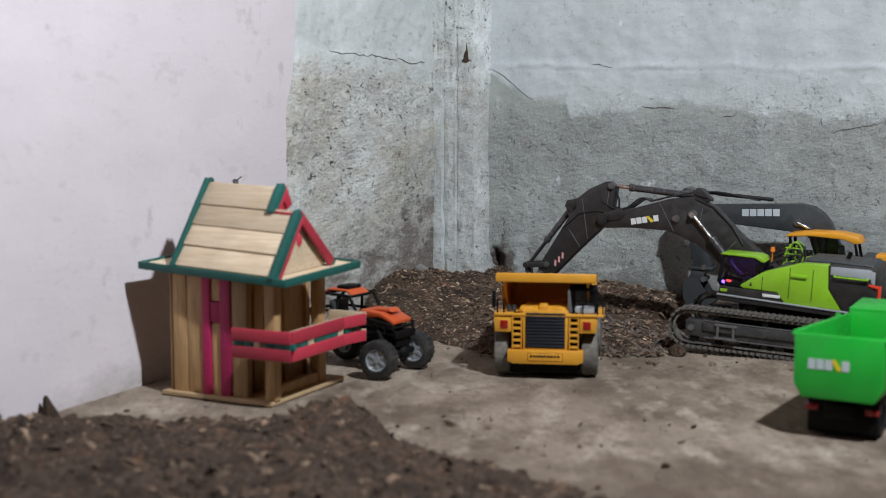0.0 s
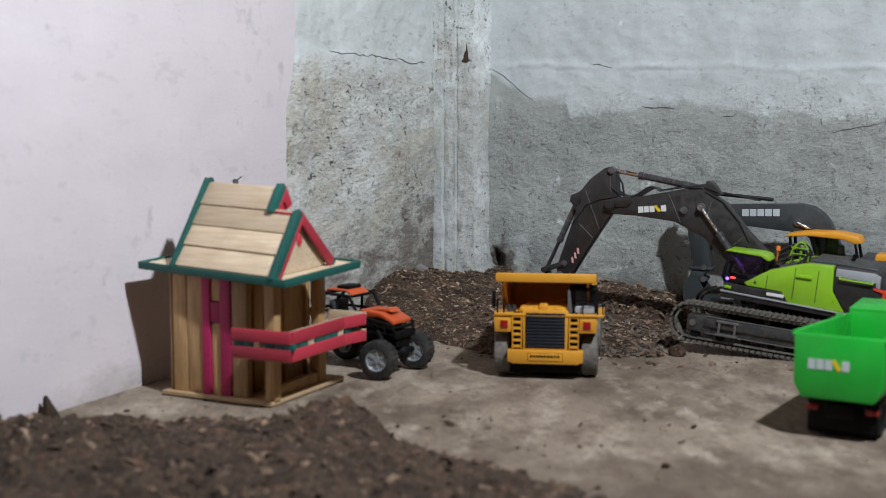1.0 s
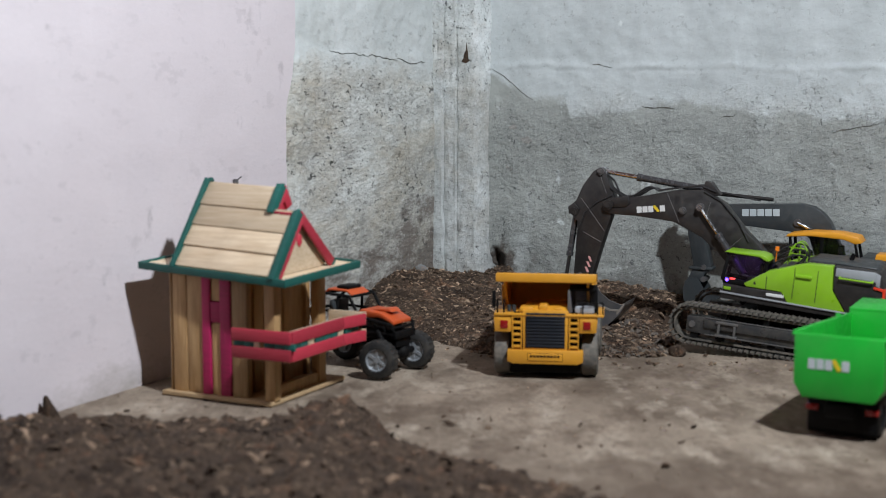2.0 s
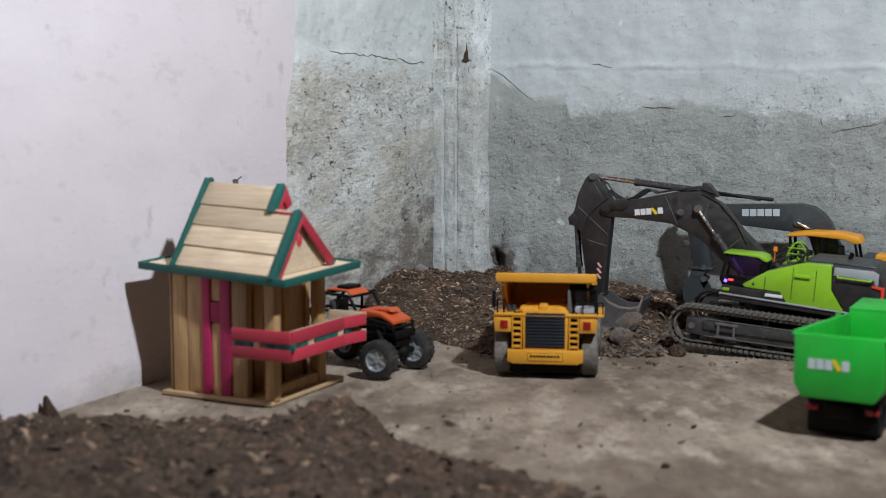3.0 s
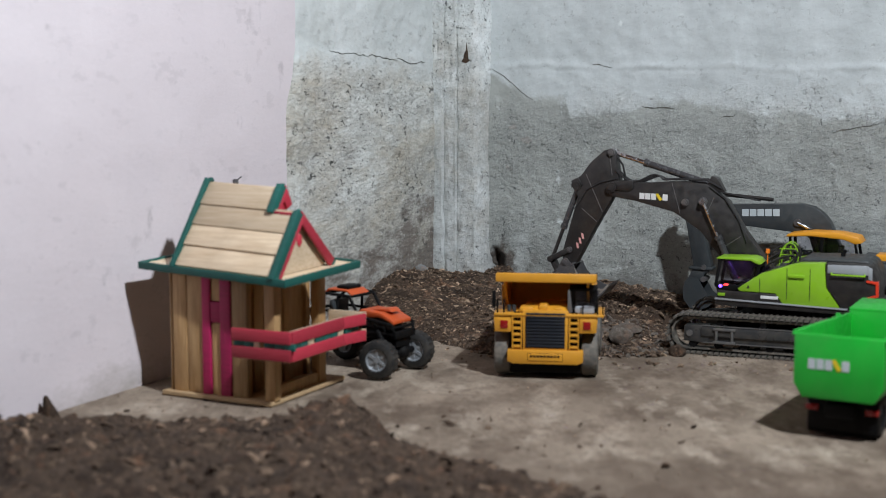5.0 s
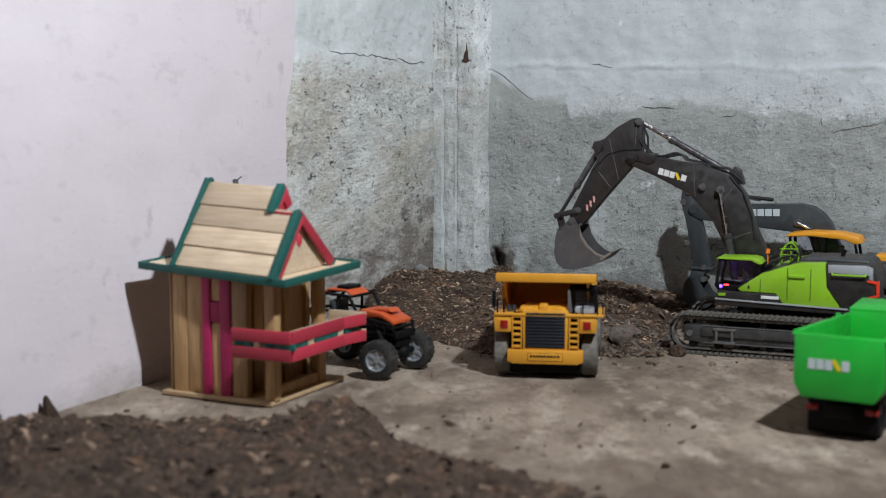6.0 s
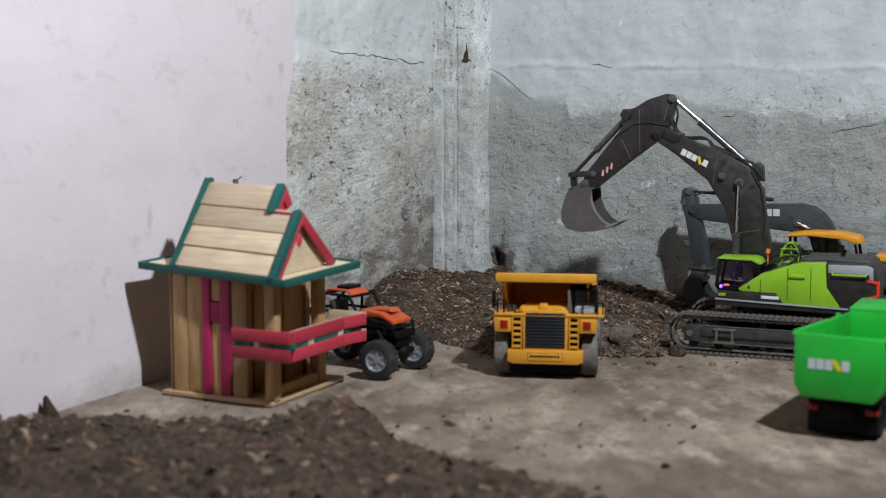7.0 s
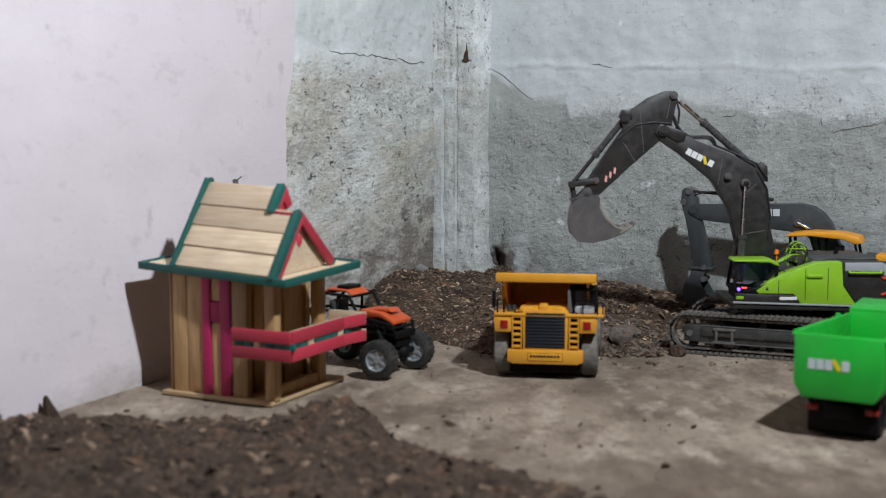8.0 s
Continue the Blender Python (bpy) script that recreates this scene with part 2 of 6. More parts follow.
CHROME = plastic("polished_rod", (0.72, 0.73, 0.75), 0.16, 0.0, metal=1.0)
STEEL = plastic("worn_steel", (0.115, 0.113, 0.117), 0.34, 0.28, metal=0.35)
WORN_LIP = plastic("bare_worn_lip", (0.29, 0.26, 0.225), 0.45, 0.5, metal=0.2)
SEAM = plastic("pale_weld_seam", (0.11, 0.105, 0.105), 0.5, 0.2)
GRILLE = plastic("blue_black_grille", (0.006, 0.010, 0.018), 0.45, 0.05)
YELLOW = plastic("yellow_plastic", (0.66, 0.30, 0.022), 0.4, 0.08)
ORANGE_CAB = plastic("amber_yellow_paint", (0.85, 0.36, 0.02), 0.38, 0.06)
ORANGE = plastic("orange_plastic", (0.56, 0.085, 0.018), 0.42, 0.12)
TYRE = plastic("grey_dusty_tyre", (0.10, 0.095, 0.085), 0.75, 0.75)
TYRE_BLACK = plastic("black_tyre", (0.010, 0.010, 0.010), 0.65, 0.16)
RED_LENS = plastic("red_lens", (0.28, 0.008, 0.008), 0.2, 0.05)
RED_BRIGHT = plastic("red_orange_lens", (0.75, 0.05, 0.02), 0.25, 0.05)
AMBER = plastic("amber_lens", (0.9, 0.22, 0.02), 0.25, 0.05)
WHITE = plastic("white_decal", (0.72, 0.73, 0.72), 0.5, 0.05)
GREY_DECAL = plastic("pale_grey_decal", (0.52, 0.58, 0.60), 0.5, 0.05)
YELLOW_DECAL = plastic("yellow_decal", (0.75, 0.55, 0.02), 0.5, 0.05)
PINK_DECAL = plastic("pale_red_decal", (0.72, 0.36, 0.33), 0.5, 0.05)
GLASS = glass("smoked_glass", (0.80, 0.78, 0.86), 0.05)
BLUE_LED = glow("blue_led", (0.14, 0.06, 1.0), 5.0)
VIOLET_FILL = glow("violet_cab_fill", (0.30, 0.10, 1.0), 14.0)
RED_LED = glow("red_led", (1.0, 0.05, 0.05), 2.0)
WOOD = timber("pale_wood", (0.48, 0.35, 0.20), (0.34, 0.22, 0.115))
WOOD_ROOF = timber("light_roof_wood", (0.72, 0.585, 0.42), (0.54, 0.40, 0.255), grain=(3, 30, 60))
WOOD_WALL = timber("warm_wall_wood", (0.50, 0.32, 0.15), (0.33, 0.185, 0.072), grain=(60, 60, 4))
CRIMSON = timber("crimson_painted_wood", (0.50, 0.035, 0.060), (0.38, 0.022, 0.045), stain=0.15)
MAGENTA = timber("magenta_painted_wood", (0.50, 0.012, 0.11), (0.36, 0.01, 0.08), stain=0.15)
TEAL = timber("teal_painted_wood", (0.009, 0.120, 0.098), (0.006, 0.080, 0.066), stain=0.15)
GREY_WALL = masonry("bare_cement_render", (0.57, 0.575, 0.535), (0.81, 0.84, 0.805), (0.46, 0.415, 0.325), 0.9, grit=0.75, pits=1.0, pit_size=105.0, bumps=0.75, base=(0.5, 1, 1), foot=(0.125, 0.085, 0.06), foot_top=0.125, foot_spread=0.15, smooth_above=0.395, smooth=((0.53, 0.57, 0.56), (0.66, 0.70, 0.695)), foot_lean=0.38)
DAMP_EDGE = [(0.086, 0.400), (0.136, 0.365), (0.169, 0.354), (0.226, 0.350), (0.234, 0.325), (0.307, 0.324), (0.343, 0.335), (0.402, 0.344), (0.449, 0.343), (0.506, 0.352), (0.545, 0.366),
             (0.577, 0.365), (0.595, 0.346), (0.627, 0.340), (0.692, 0.345), (0.700, 0.318), (0.747, 0.312)]
DAMP_WALL = masonry("damp_cement_render", (0.53, 0.57, 0.565), (0.64, 0.685, 0.68), (0.52, 0.51, 0.46), 0.25, grit=0.55, pits=0.8, pit_size=105.0, bumps=0.75, damp=(0.325, 0.342, 0.322), damp_edge=DAMP_EDGE,
                    foot_top=0.07, smooth_above=0.345, smooth=((0.47, 0.51, 0.512), (0.585, 0.63, 0.632)), hole=(0.104, 0.066))
PILLAR = masonry("pillar_cement", (0.55, 0.58, 0.565), (0.82, 0.86, 0.85), (0.44, 0.40, 0.33), 0.6, grit=0.5, pits=0.95, pit_size=110.0, bumps=0.7, foot=(0.14, 0.11, 0.085), foot_top=0.06)
PINK_WALL = masonry("pale_pink_paint", (0.645, 0.585, 0.605), (0.70, 0.64, 0.66), (0.63, 0.57, 0.595), 0.2, grit=0.04, pits=0.10, pit_size=40.0, bumps=0.12, rough=0.75, base=(0.55, 1, 1), foot=(0.26, 0.24, 0.20), foot_top=0.035, foot_spread=0.045, scuffs=0.55)
# Red-brown, so that the unseen walls bounce a warm fill into the shadows.
BOUNCE_WALL = masonry("warm_bounce_render", (0.15, 0.076, 0.054), (0.19, 0.096, 0.068), (0.13, 0.066, 0.047), bumps=0.2, grit=0.2, pits=0.2)
SOIL = earth("dark_soil", (0.028, 0.017, 0.010), (0.110, 0.069, 0.044), (0.23, 0.154, 0.102), 90.0)
DARK_CHIPS = earth("dark_soil_crumbs", (0.022, 0.014, 0.009), (0.125, 0.080, 0.051), (0.30, 0.205, 0.138), 120.0, flake=0.9)
CHIPS = earth("soil_crumbs", (0.026, 0.016, 0.010), (0.17, 0.108, 0.070), (0.46, 0.33, 0.225), 140.0, flake=0.95)
STONE = earth("grey_stone", (0.12, 0.100, 0.082), (0.22, 0.19, 0.16), (0.33, 0.29, 0.245), 110.0)
PALE_STONE = earth("pale_stone", (0.24, 0.25, 0.25), (0.34, 0.36, 0.36), (0.42, 0.43, 0.43), 70.0)
CRACK = plastic("crack_grit", (0.10, 0.095, 0.085), 0.9, 0.3)


def floor_material():
    """Trodden cement floor under a film of pale dust and dark soil."""
    mat, n, l, s = nodes_of("dusty_floor")
    tc, sep = n.new("ShaderNodeTexCoord"), n.new("ShaderNodeSeparateXYZ")
    l.new(tc.outputs["Object"], sep.inputs[0])
    c = blend(n, l, ramp(n, l, noise_of(n, l, 6.0, 8.0, 0.62, (1.1, 0.7, 1)), 0.36, 0.64), (0.155, 0.118, 0.084), (0.37, 0.298, 0.226))
    c = blend(n, l, ramp(n, l, noise_of(n, l, 11.0, 8.0, 0.70, (1.2, 0.6, 1)), 0.47, 0.62, 0.0, 0.85), c, (0.098, 0.066, 0.044))
    c = blend(n, l, ramp(n, l, noise_of(n, l, 17.0, 7.0, 0.66, (1.2, 0.6, 1)), 0.52, 0.66, 0.0, 0.7), c, (0.50, 0.425, 0.335))
    spill = sums(n, l, "ADD", sep.outputs["Y"], ramp(n, l, noise_of(n, l, 9.0, 7.0, 0.7), 0.3, 0.7, -0.14, 0.14))
    spilt = sums(n, l, "MULTIPLY", ramp(n, l, spill, 1.27, 1.03, 0.0, 0.85), ramp(n, l, spill, 0.55, 0.85))
    c = blend(n, l, spilt, c, (0.085, 0.056, 0.037))
    c = blend(n, l, ramp(n, l, noise_of(n, l, 80.0, 6.0, 0.72), 0.52, 0.70, 0.0, 0.65), c, (0.10, 0.075, 0.055))
    fine = noise_of(n, l, 420.0, 4.0, 0.7)
    c = blend(n, l, ramp(n, l, fine, 0.42, 0.68, 0.0, 0.5), c, (0.12, 0.095, 0.072))
    l.new(c, s.inputs["Base Color"])
    s.inputs["Roughness"].default_value = 0.9
    first = bump(n, l, s, noise_of(n, l, 45.0, 7.0, 0.65), 0.6, 0.004)
    bump(n, l, s, fine, 0.6, 0.001, first)
    return mat


FLOOR = floor_material()


# ---- the room ----
def sheet(name, nx, nz, x0, x1, z0, z1, height, material, thick, m, label, category):
    """A wall slab whose front (towards -y) follows height(x, z)."""
    bm = bmesh.new()
    rows = [[bm.verts.new((x0 + (x1 - x0) * i / nx, -height(x0 + (x1 - x0) * i / nx, z0 + (z1 - z0) * j / nz), z0 + (z1 - z0) * j / nz))
             for i in range(nx + 1)] for j in range(nz + 1)]
    for j in range(nz):
        for i in range(nx):
            bm.faces.new((rows[j][i], rows[j][i + 1], rows[j + 1][i + 1], rows[j + 1][i]))
    rim = [rows[0][i] for i in range(nx + 1)] + [rows[j][nx] for j in range(1, nz + 1)] + [rows[nz][i] for i in range(nx - 1, -1, -1)] + [rows[j][0] for j in range(nz - 1, 0, -1)]
    back = [bm.verts.new((v.co.x, thick, v.co.z)) for v in rim]
    k = len(rim)
    for i in range(k):
        bm.faces.new((rim[(i + 1) % k], rim[i], back[i], back[(i + 1) % k]))
    bm.faces.new(back)
    return solo(name, bm, material, m, label, category, kind="structure")


def rough_at(x, z, s=9.0, a=0.003):
    return a * noise.fractal(Vector((x * s, z * s, 3.1)), 0.9, 2.1, 5)


def back_relief(x, z):
    line = 0.412 - 0.014 * (x - 0.1) / 0.7 + 0.008 * noise.noise(Vector((x * 9, 1.7, 0))) + 0.004 * noise.noise(Vector((x * 45, 6.7, 0)))
    ledge = (0.0014 + 0.0026 * noise.noise(Vector((x * 12, 8.1, 0)))) * math.exp(-((z - line) / 0.005) ** 2) + 0.003 / (1 + math.exp((z - line) / 0.004))
    crack = -0.0014 * math.exp(-((z - line + 0.008) / 0.0025) ** 2) * max(0, noise.noise(Vector((x * 6, 9, 0))) + 0.3)
    ragged = 0.25 * noise.fractal(Vector((x * 60, z * 60, 1.3)), 0.9, 2.0, 3)
    hole = math.hypot((x - 0.092 - 0.12 * (z - 0.03)) / 0.017, (z - 0.030) / 0.050) + ragged
    cavity = -0.030 / (1 + math.exp((hole - 1.0) * 9))
    return 0.004 + ledge + crack + cavity + rough_at(x, z, 8, 0.0026) + rough_at(x, z, 40, 0.0012)


def left_relief(x, z):
    line = 0.425 + 0.012 * noise.noise(Vector((x * 7, 4.2, 0))) + 0.006 * noise.noise(Vector((x * 38, 2.2, 0)))
    step = 0.003 / (1 + math.exp((z - line) / 0.004))
    return 0.004 + step * (x > -0.5) + rough_at(x, z, 9, 0.004) + rough_at(x, z, 45, 0.0012)


LEFT = ROOM @ pose(-0.013, 0, 0, 0, 0, 90)              # x runs from the corner's far side: -x towards the camera
sheet("wall_back", 330, 230, -0.013, 1.1, -0.02, 0.63, back_relief, DAMP_WALL, 0.14, ROOM, "grey cement wall with a dark damp zone and a cracked ledge", "wall")
sheet("wall_left", 150, 210, -0.66, 0.0, -0.02, 0.63, left_relief, GREY_WALL, 0.14, LEFT, "bare grey cement wall, pitted and stained near the ground", "wall")


def pink_coat():
    """The painted coat, proud of the bare render, with a wavering free edge."""
    bm = bmesh.new()
    nx, nz = 40, 90
    rows = []
    for j in range(nz + 1):
        z = -0.02 + 0.65 * j / nz
        edge = -0.535 + 0.026 / (1 + math.exp(-(z - 0.375) * 60)) + 0.003 * noise.noise(Vector((z * 30, 0.4, 0))) + 0.0015 * noise.noise(Vector((z * 110, 2.4, 0)))
        xs = [-4.0 + (edge + 4.0) * (1 - (1 - i / nx) ** 2.2) for i in range(nx + 1)]
        rows.append([bm.verts.new((x, -0.0100 - rough_at(x, z, 5, 0.0015), z)) for x in xs])
    for a, b in zip(rows, rows[1:]):
        for i in range(nx):
            bm.faces.new((a[i], a[i + 1], b[i + 1], b[i]))
        back = [bm.verts.new((v.co.x + 0.0004, -0.001, v.co.z)) for v in (a[nx], b[nx])]
        bm.faces.new((a[nx], back[0], back[1], b[nx]))
    solo("wall_paint_coat", bm, PINK_WALL, LEFT, "pale pink painted wall coat, scuffed and peeling at its edge", "wall", kind="structure")


pink_coat()
# Unseen walls and ceiling, added to close the room and bounce light.
for name, span in (("wall_back_upper", (0.0, 4.0, 0.0, 0.14, 0.63, 2.6)), ("wall_back_far", (1.1, 4.0, 0.0, 0.14, -0.02, 0.63))):
    solo(name, box(bmesh.new(), *span), BOUNCE_WALL, ROOM, "unseen red-brown wall, coloured to bounce warm light", "wall", kind="structure")
for name, span in (("wall_left_upper", (-4.0, 0.0, 0.0, 0.14, 0.63, 2.6)), ("wall_left_near", (-4.0, -0.66, 0.0, 0.14, -0.02, 0.63))):
    solo(name, box(bmesh.new(), *span), BOUNCE_WALL, LEFT, "unseen red-brown wall around the pale pink coat, for warm bounce", "wall", kind="structure")
solo("unseen_wall_right", box(bmesh.new(), 4.0, 4.14, -4.0, 0.0, -0.02, 2.6), BOUNCE_WALL, ROOM, "unseen red-brown wall added to close the room and bounce light", "wall", kind="structure")
solo("unseen_wall_front", box(bmesh.new(), 0.0, 4.0, -4.14, -4.0, -0.02, 2.6), BOUNCE_WALL, ROOM, "unseen red-brown wall added to close the room and bounce light", "wall", kind="structure")
solo("ceiling", box(bmesh.new(), -0.14, 4.14, -4.14, 0.14, 2.6, 2.7), BOUNCE_WALL, ROOM, "unseen red-brown ceiling added to close the room and bounce light", "ceiling", kind="structure")


def corner_pillar():
    bm = bmesh.new()
    nz = 150
    nodes = [(-0.015, -0.050), (0.0078, -0.0485), (0.0100, -0.0425), (0.0122, -0.0440), (0.0315, -0.0430), (0.0335, -0.0375), (0.0352, -0.0395), (0.0665, -0.0388), (0.0705, -0.0365), (0.0740, -0.031), (0.084, -0.001), (0.086, 0.040)]
    outline = []
    for a, b in zip(nodes, nodes[1:]):
        k = max(1, round(math.dist(a, b) / 0.005))
        outline += [(a[0] + (b[0] - a[0]) * i / k, a[1] + (b[1] - a[1]) * i / k) for i in range(k)]
    outline.append(nodes[-1])
    rows = []
    for j in range(nz + 1):
        z = -0.02 + 0.65 * j / nz
        rows.append([bm.verts.new((x + 0.0022 * noise.fractal(Vector((z * 14, x * 12, 5)), 0.9, 2.0, 4), y + 0.0028 * noise.fractal(Vector((z * 26, x * 130, 1)), 0.9, 2.0, 4), z)) for k, (x, y) in enumerate(outline)])
    for a, b in zip(rows, rows[1:]):
        for i in range(len(outline) - 1):
            bm.faces.new((a[i], a[i + 1], b[i + 1], b[i]))
    solo("wall_corner_pillar", bm, PILLAR, ROOM, "rough cement pillar in the corner of the two walls", "pillar", kind="structure")


corner_pillar()


def wall_crack(m, x0, x1, z0, z1, relief, wide, seed):
    """A dark open crack wandering over a wall."""
    rng = random.Random(seed)
    bm = bmesh.new()
    n = max(8, int(abs(x1 - x0) / 0.0055))
    rows, z = [], 0.0
    for i in range(n + 1):
        x = x0 + (x1 - x0) * i / n
        z = z * 0.86 + rng.uniform(-0.0014, 0.0014)
        mid = z0 + (z1 - z0) * i / n + z + 0.004 * noise.noise(Vector((x * 16, seed, 0)))
        w = wide * rng.uniform(0.1, 0.9) * min(1, 4 * i / n + 0.1, 4 * (n - i) / n + 0.1)
        y = -relief(x, mid) - 0.0012
        rows.append((bm.verts.new((x, y, mid - w)), bm.verts.new((x, y, mid + w)), bm.verts.new((x, y + 0.004, mid + w)), bm.verts.new((x, y + 0.004, mid - w))))
    for a, b in zip(rows, rows[1:]):
        for k in range(4):
            bm.faces.new((a[k], b[k], b[(k + 1) % 4], a[(k + 1) % 4]))
    solo("wall_crack", bm, CRACK, m, "thin dark crack in the cement render", "crack", kind="structure")


for x0, x1, z0, z1, w in ((-0.405, -0.30, 0.421, 0.417, 0.0005), (-0.305, -0.19, 0.4185, 0.416, 0.0004), (-0.19, -0.085, 0.417, 0.411, 0.0006)):
    wall_crack(LEFT, x0, x1, z0, z1, left_relief, w, int(-x0 * 100))
for x0, x1, z0, z1, w in ((0.087, 0.165, 0.404, 0.350, 0.0006), (0.36, 0.415, 0.340, 0.331, 0.0010), (0.49, 0.515, 0.320, 0.324, 0.0009), (0.665, 0.742, 0.297, 0.313, 0.0007), (0.27, 0.305, 0.411, 0.406, 0.0005)):
    wall_crack(ROOM, x0, x1, z0, z1, back_relief, w, int(x0 * 100) + 40)


def hump(x, y, cx, cy, rx, ry, h, turn=0.0):
    c, s = math.cos(turn), math.sin(turn)
    u, v = ((x - cx) * c + (y - cy) * s) / rx, (-(x - cx) * s + (y - cy) * c) / ry
    return h * math.exp(-(u * u + v * v))


def lumps(x, y, s, a):
    return a * noise.fractal(Vector((x * s, y * s, 7.7)), 0.85, 2.1, 6)


def front_soil(x, y):
    """Height of the soil bank before the camera; below nothing where the floor is bare."""
    edge = 1.362 + 0.012 * math.tanh((-0.42 - x) * 6) - max(0, x + 0.10) * 1.15 + 0.018 * noise.noise(Vector((x * 17, 3, 0)))
    h = 0.030 * math.tanh(max(-0.4, (edge - y)) / 0.10) - 0.004 + hump(x, y, -0.108, 1.325, 0.052, 0.05, 0.026)
    return h + lumps(x, y, 30, 0.0085) + lumps(x, y, 80, 0.0062)


def back_soil(x, y):
    p = ROOM.inverted() @ Vector((x, y, 0))
    to_wall = min(-p.y, max(p.x, 0) * 1.1 + 0.02)
    h = 0.038 - 0.040 * max(0, to_wall - 0.03) / 0.42 + hump(x, y, 0.07, 2.1, 0.20, 0.16, 0.012) + hump(x, y, 0.19, 1.86, 0.09, 0.07, 0.010) + hump(p.x, p.y, 0.112, -0.010, 0.020, 0.016, 0.016)
    h -= 0.05 / (1 + math.exp(-(x - 0.36) * 30)) * (1 if y < 1.95 else 0.4)
    h += hump(x, y, -0.075, 2.16, 0.10, 0.12, 0.014)
    h -= 0.06 / (1 + math.exp((x + 0.150 - (2.07 - y) * 0.53) * 40))
    return h + lumps(x, y, 30, 0.007) + lumps(x, y, 90, 0.004)


def soil_bank(name, height, x0, x1, y0, y1, step, label):
    nx, ny = int((x1 - x0) / step), int((y1 - y0) / step)
    z = [[height(x0 + i * step, y0 + j * step) for i in range(nx + 1)] for j in range(ny + 1)]
    verts, faces, index = [], [], {}
    def at(i, j):
        if (i, j) not in index:
            index[i, j] = len(verts)
            verts.append((x0 + i * step, y0 + j * step, max(z[j][i], -0.004)))
        return index[i, j]
    for j in range(ny):
        for i in range(nx):
            if max(z[j][i], z[j][i + 1], z[j + 1][i], z[j + 1][i + 1]) > -0.003:
                faces.append((at(i, j), at(i + 1, j), at(i + 1, j + 1), at(i, j + 1)))
    me = bpy.data.meshes.new(name)
    me.from_pydata(verts, [], faces)
    me.materials.append(SOIL)
    me.polygons.foreach_set("use_smooth", [True] * len(me.polygons))
    return tagged(new(name, me), label, "soil", kind="stuff")


def crumbs(name, height, x0, x1, y0, y1, count, small, large, keep, material, label, seed):
    """Loose crumbs, chips and pebbles lying on the soil or floor."""
    rng = random.Random(seed)
    verts, faces = [], []
    shape = [(-1, -1, -0.6), (1, -0.8, -0.6), (0.9, 1, -0.6), (-1, 0.8, -0.6), (-0.6, -0.5, 0.7), (0.7, -0.6, 0.55), (0.5, 0.6, 0.75), (-0.6, 0.5, 0.5)]
    quads = [(0, 3, 2, 1), (4, 5, 6, 7), (0, 1, 5, 4), (1, 2, 6, 5), (2, 3, 7, 6), (3, 0, 4, 7)]
    while count > 0:
        x, y = rng.uniform(x0, x1), rng.uniform(y0, y1)
        z = height(x, y)
        if not keep(x, y, z, rng):
            count -= 0.2
            continue
        count -= 1
        r = small * (large / small) ** (rng.random() ** 2.6)
        m = Matrix.Translation((x, y, max(z, 0) + r * 0.25)) @ Euler((rng.uniform(-0.7, 0.7), rng.uniform(-0.7, 0.7), rng.uniform(0, 6.3))).to_matrix().to_4x4() @ Matrix.Diagonal((r * rng.uniform(0.7, 1.6), r * rng.uniform(0.45, 1.0), r * rng.uniform(0.25, 0.7), 1))
        k = len(verts)
        verts.extend((m @ Vector([c + rng.uniform(-0.3, 0.3) for c in v]))[:] for v in shape)
        faces.extend(tuple(k + i for i in q) for q in quads)
    me = bpy.data.meshes.new(name)
    me.from_pydata(verts, [], faces)
    me.materials.append(material)
    return tagged(new(name, me), label, "soil", kind="stuff")


def ground():
    bm = bmesh.new()
    nx, ny = 150, 170
    rows = []
    for j in range(ny + 1):
        y = 0.7 + 2.0 * j / ny
        rows.append([bm.verts.new((-0.9 + 1.9 * i / nx, y, -0.0015 + lumps(-0.9 + 1.9 * i / nx, y, 7, 0.0012))) for i in range(nx + 1)])
    for a, b in zip(rows, rows[1:]):
        for i in range(nx):
            bm.faces.new((a[i], a[i + 1], b[i + 1], b[i]))
    solo("floor", bm, FLOOR, Matrix(), "dusty trodden cement floor with dark soil stains", "floor", kind="structure")
    solo("floor_slab", box(bmesh.new(), -0.2, 4.2, -4.2, 0.2, -0.12, -0.006), FLOOR, ROOM, "plain cement floor slab of the room", "floor", kind="structure")


ground()
soil_bank("soil_bank", front_soil, -0.75, 0.45, 0.80, 1.50, 0.004, "dark crumbly soil heaped in a low bank on the floor")
soil_bank("soil_heap", back_soil, -0.35, 0.85, 1.58, 2.34, 0.0042, "dark brown soil spread along the foot of the walls")
crumbs("soil_crumbs_front", front_soil, -0.7, 0.3, 0.95, 1.45, 8000, 0.0007, 0.0055, lambda x, y, z, r: z > -0.001 or r.random() < 0.03 * math.exp(-max(0, y - 1.30) * 4), DARK_CHIPS, "loose crumbs and chips on the dark soil bank", 5)
crumbs("soil_crumbs_back", back_soil, -0.3, 0.75, 1.60, 2.32, 46000, 0.0006, 0.0040, lambda x, y, z, r: z > -0.002 or r.random() < 0.012, CHIPS, "loose crumbs and bark chips on the soil by the walls", 6)
crumbs("dug_clods", back_soil, 0.17, 0.36, 1.70, 1.90, 330, 0.0016, 0.0078, lambda x, y, z, r: z > -0.004, STONE, "grey-brown clods broken out of the soil", 11)
crumbs("floor_grit", lambda x, y: 0.0, -0.5, 0.8, 1.1, 1.8, 1500, 0.0004, 0.0013, lambda x, y, z, r: True, CHIPS, "fine grit scattered over the dusty floor", 7)


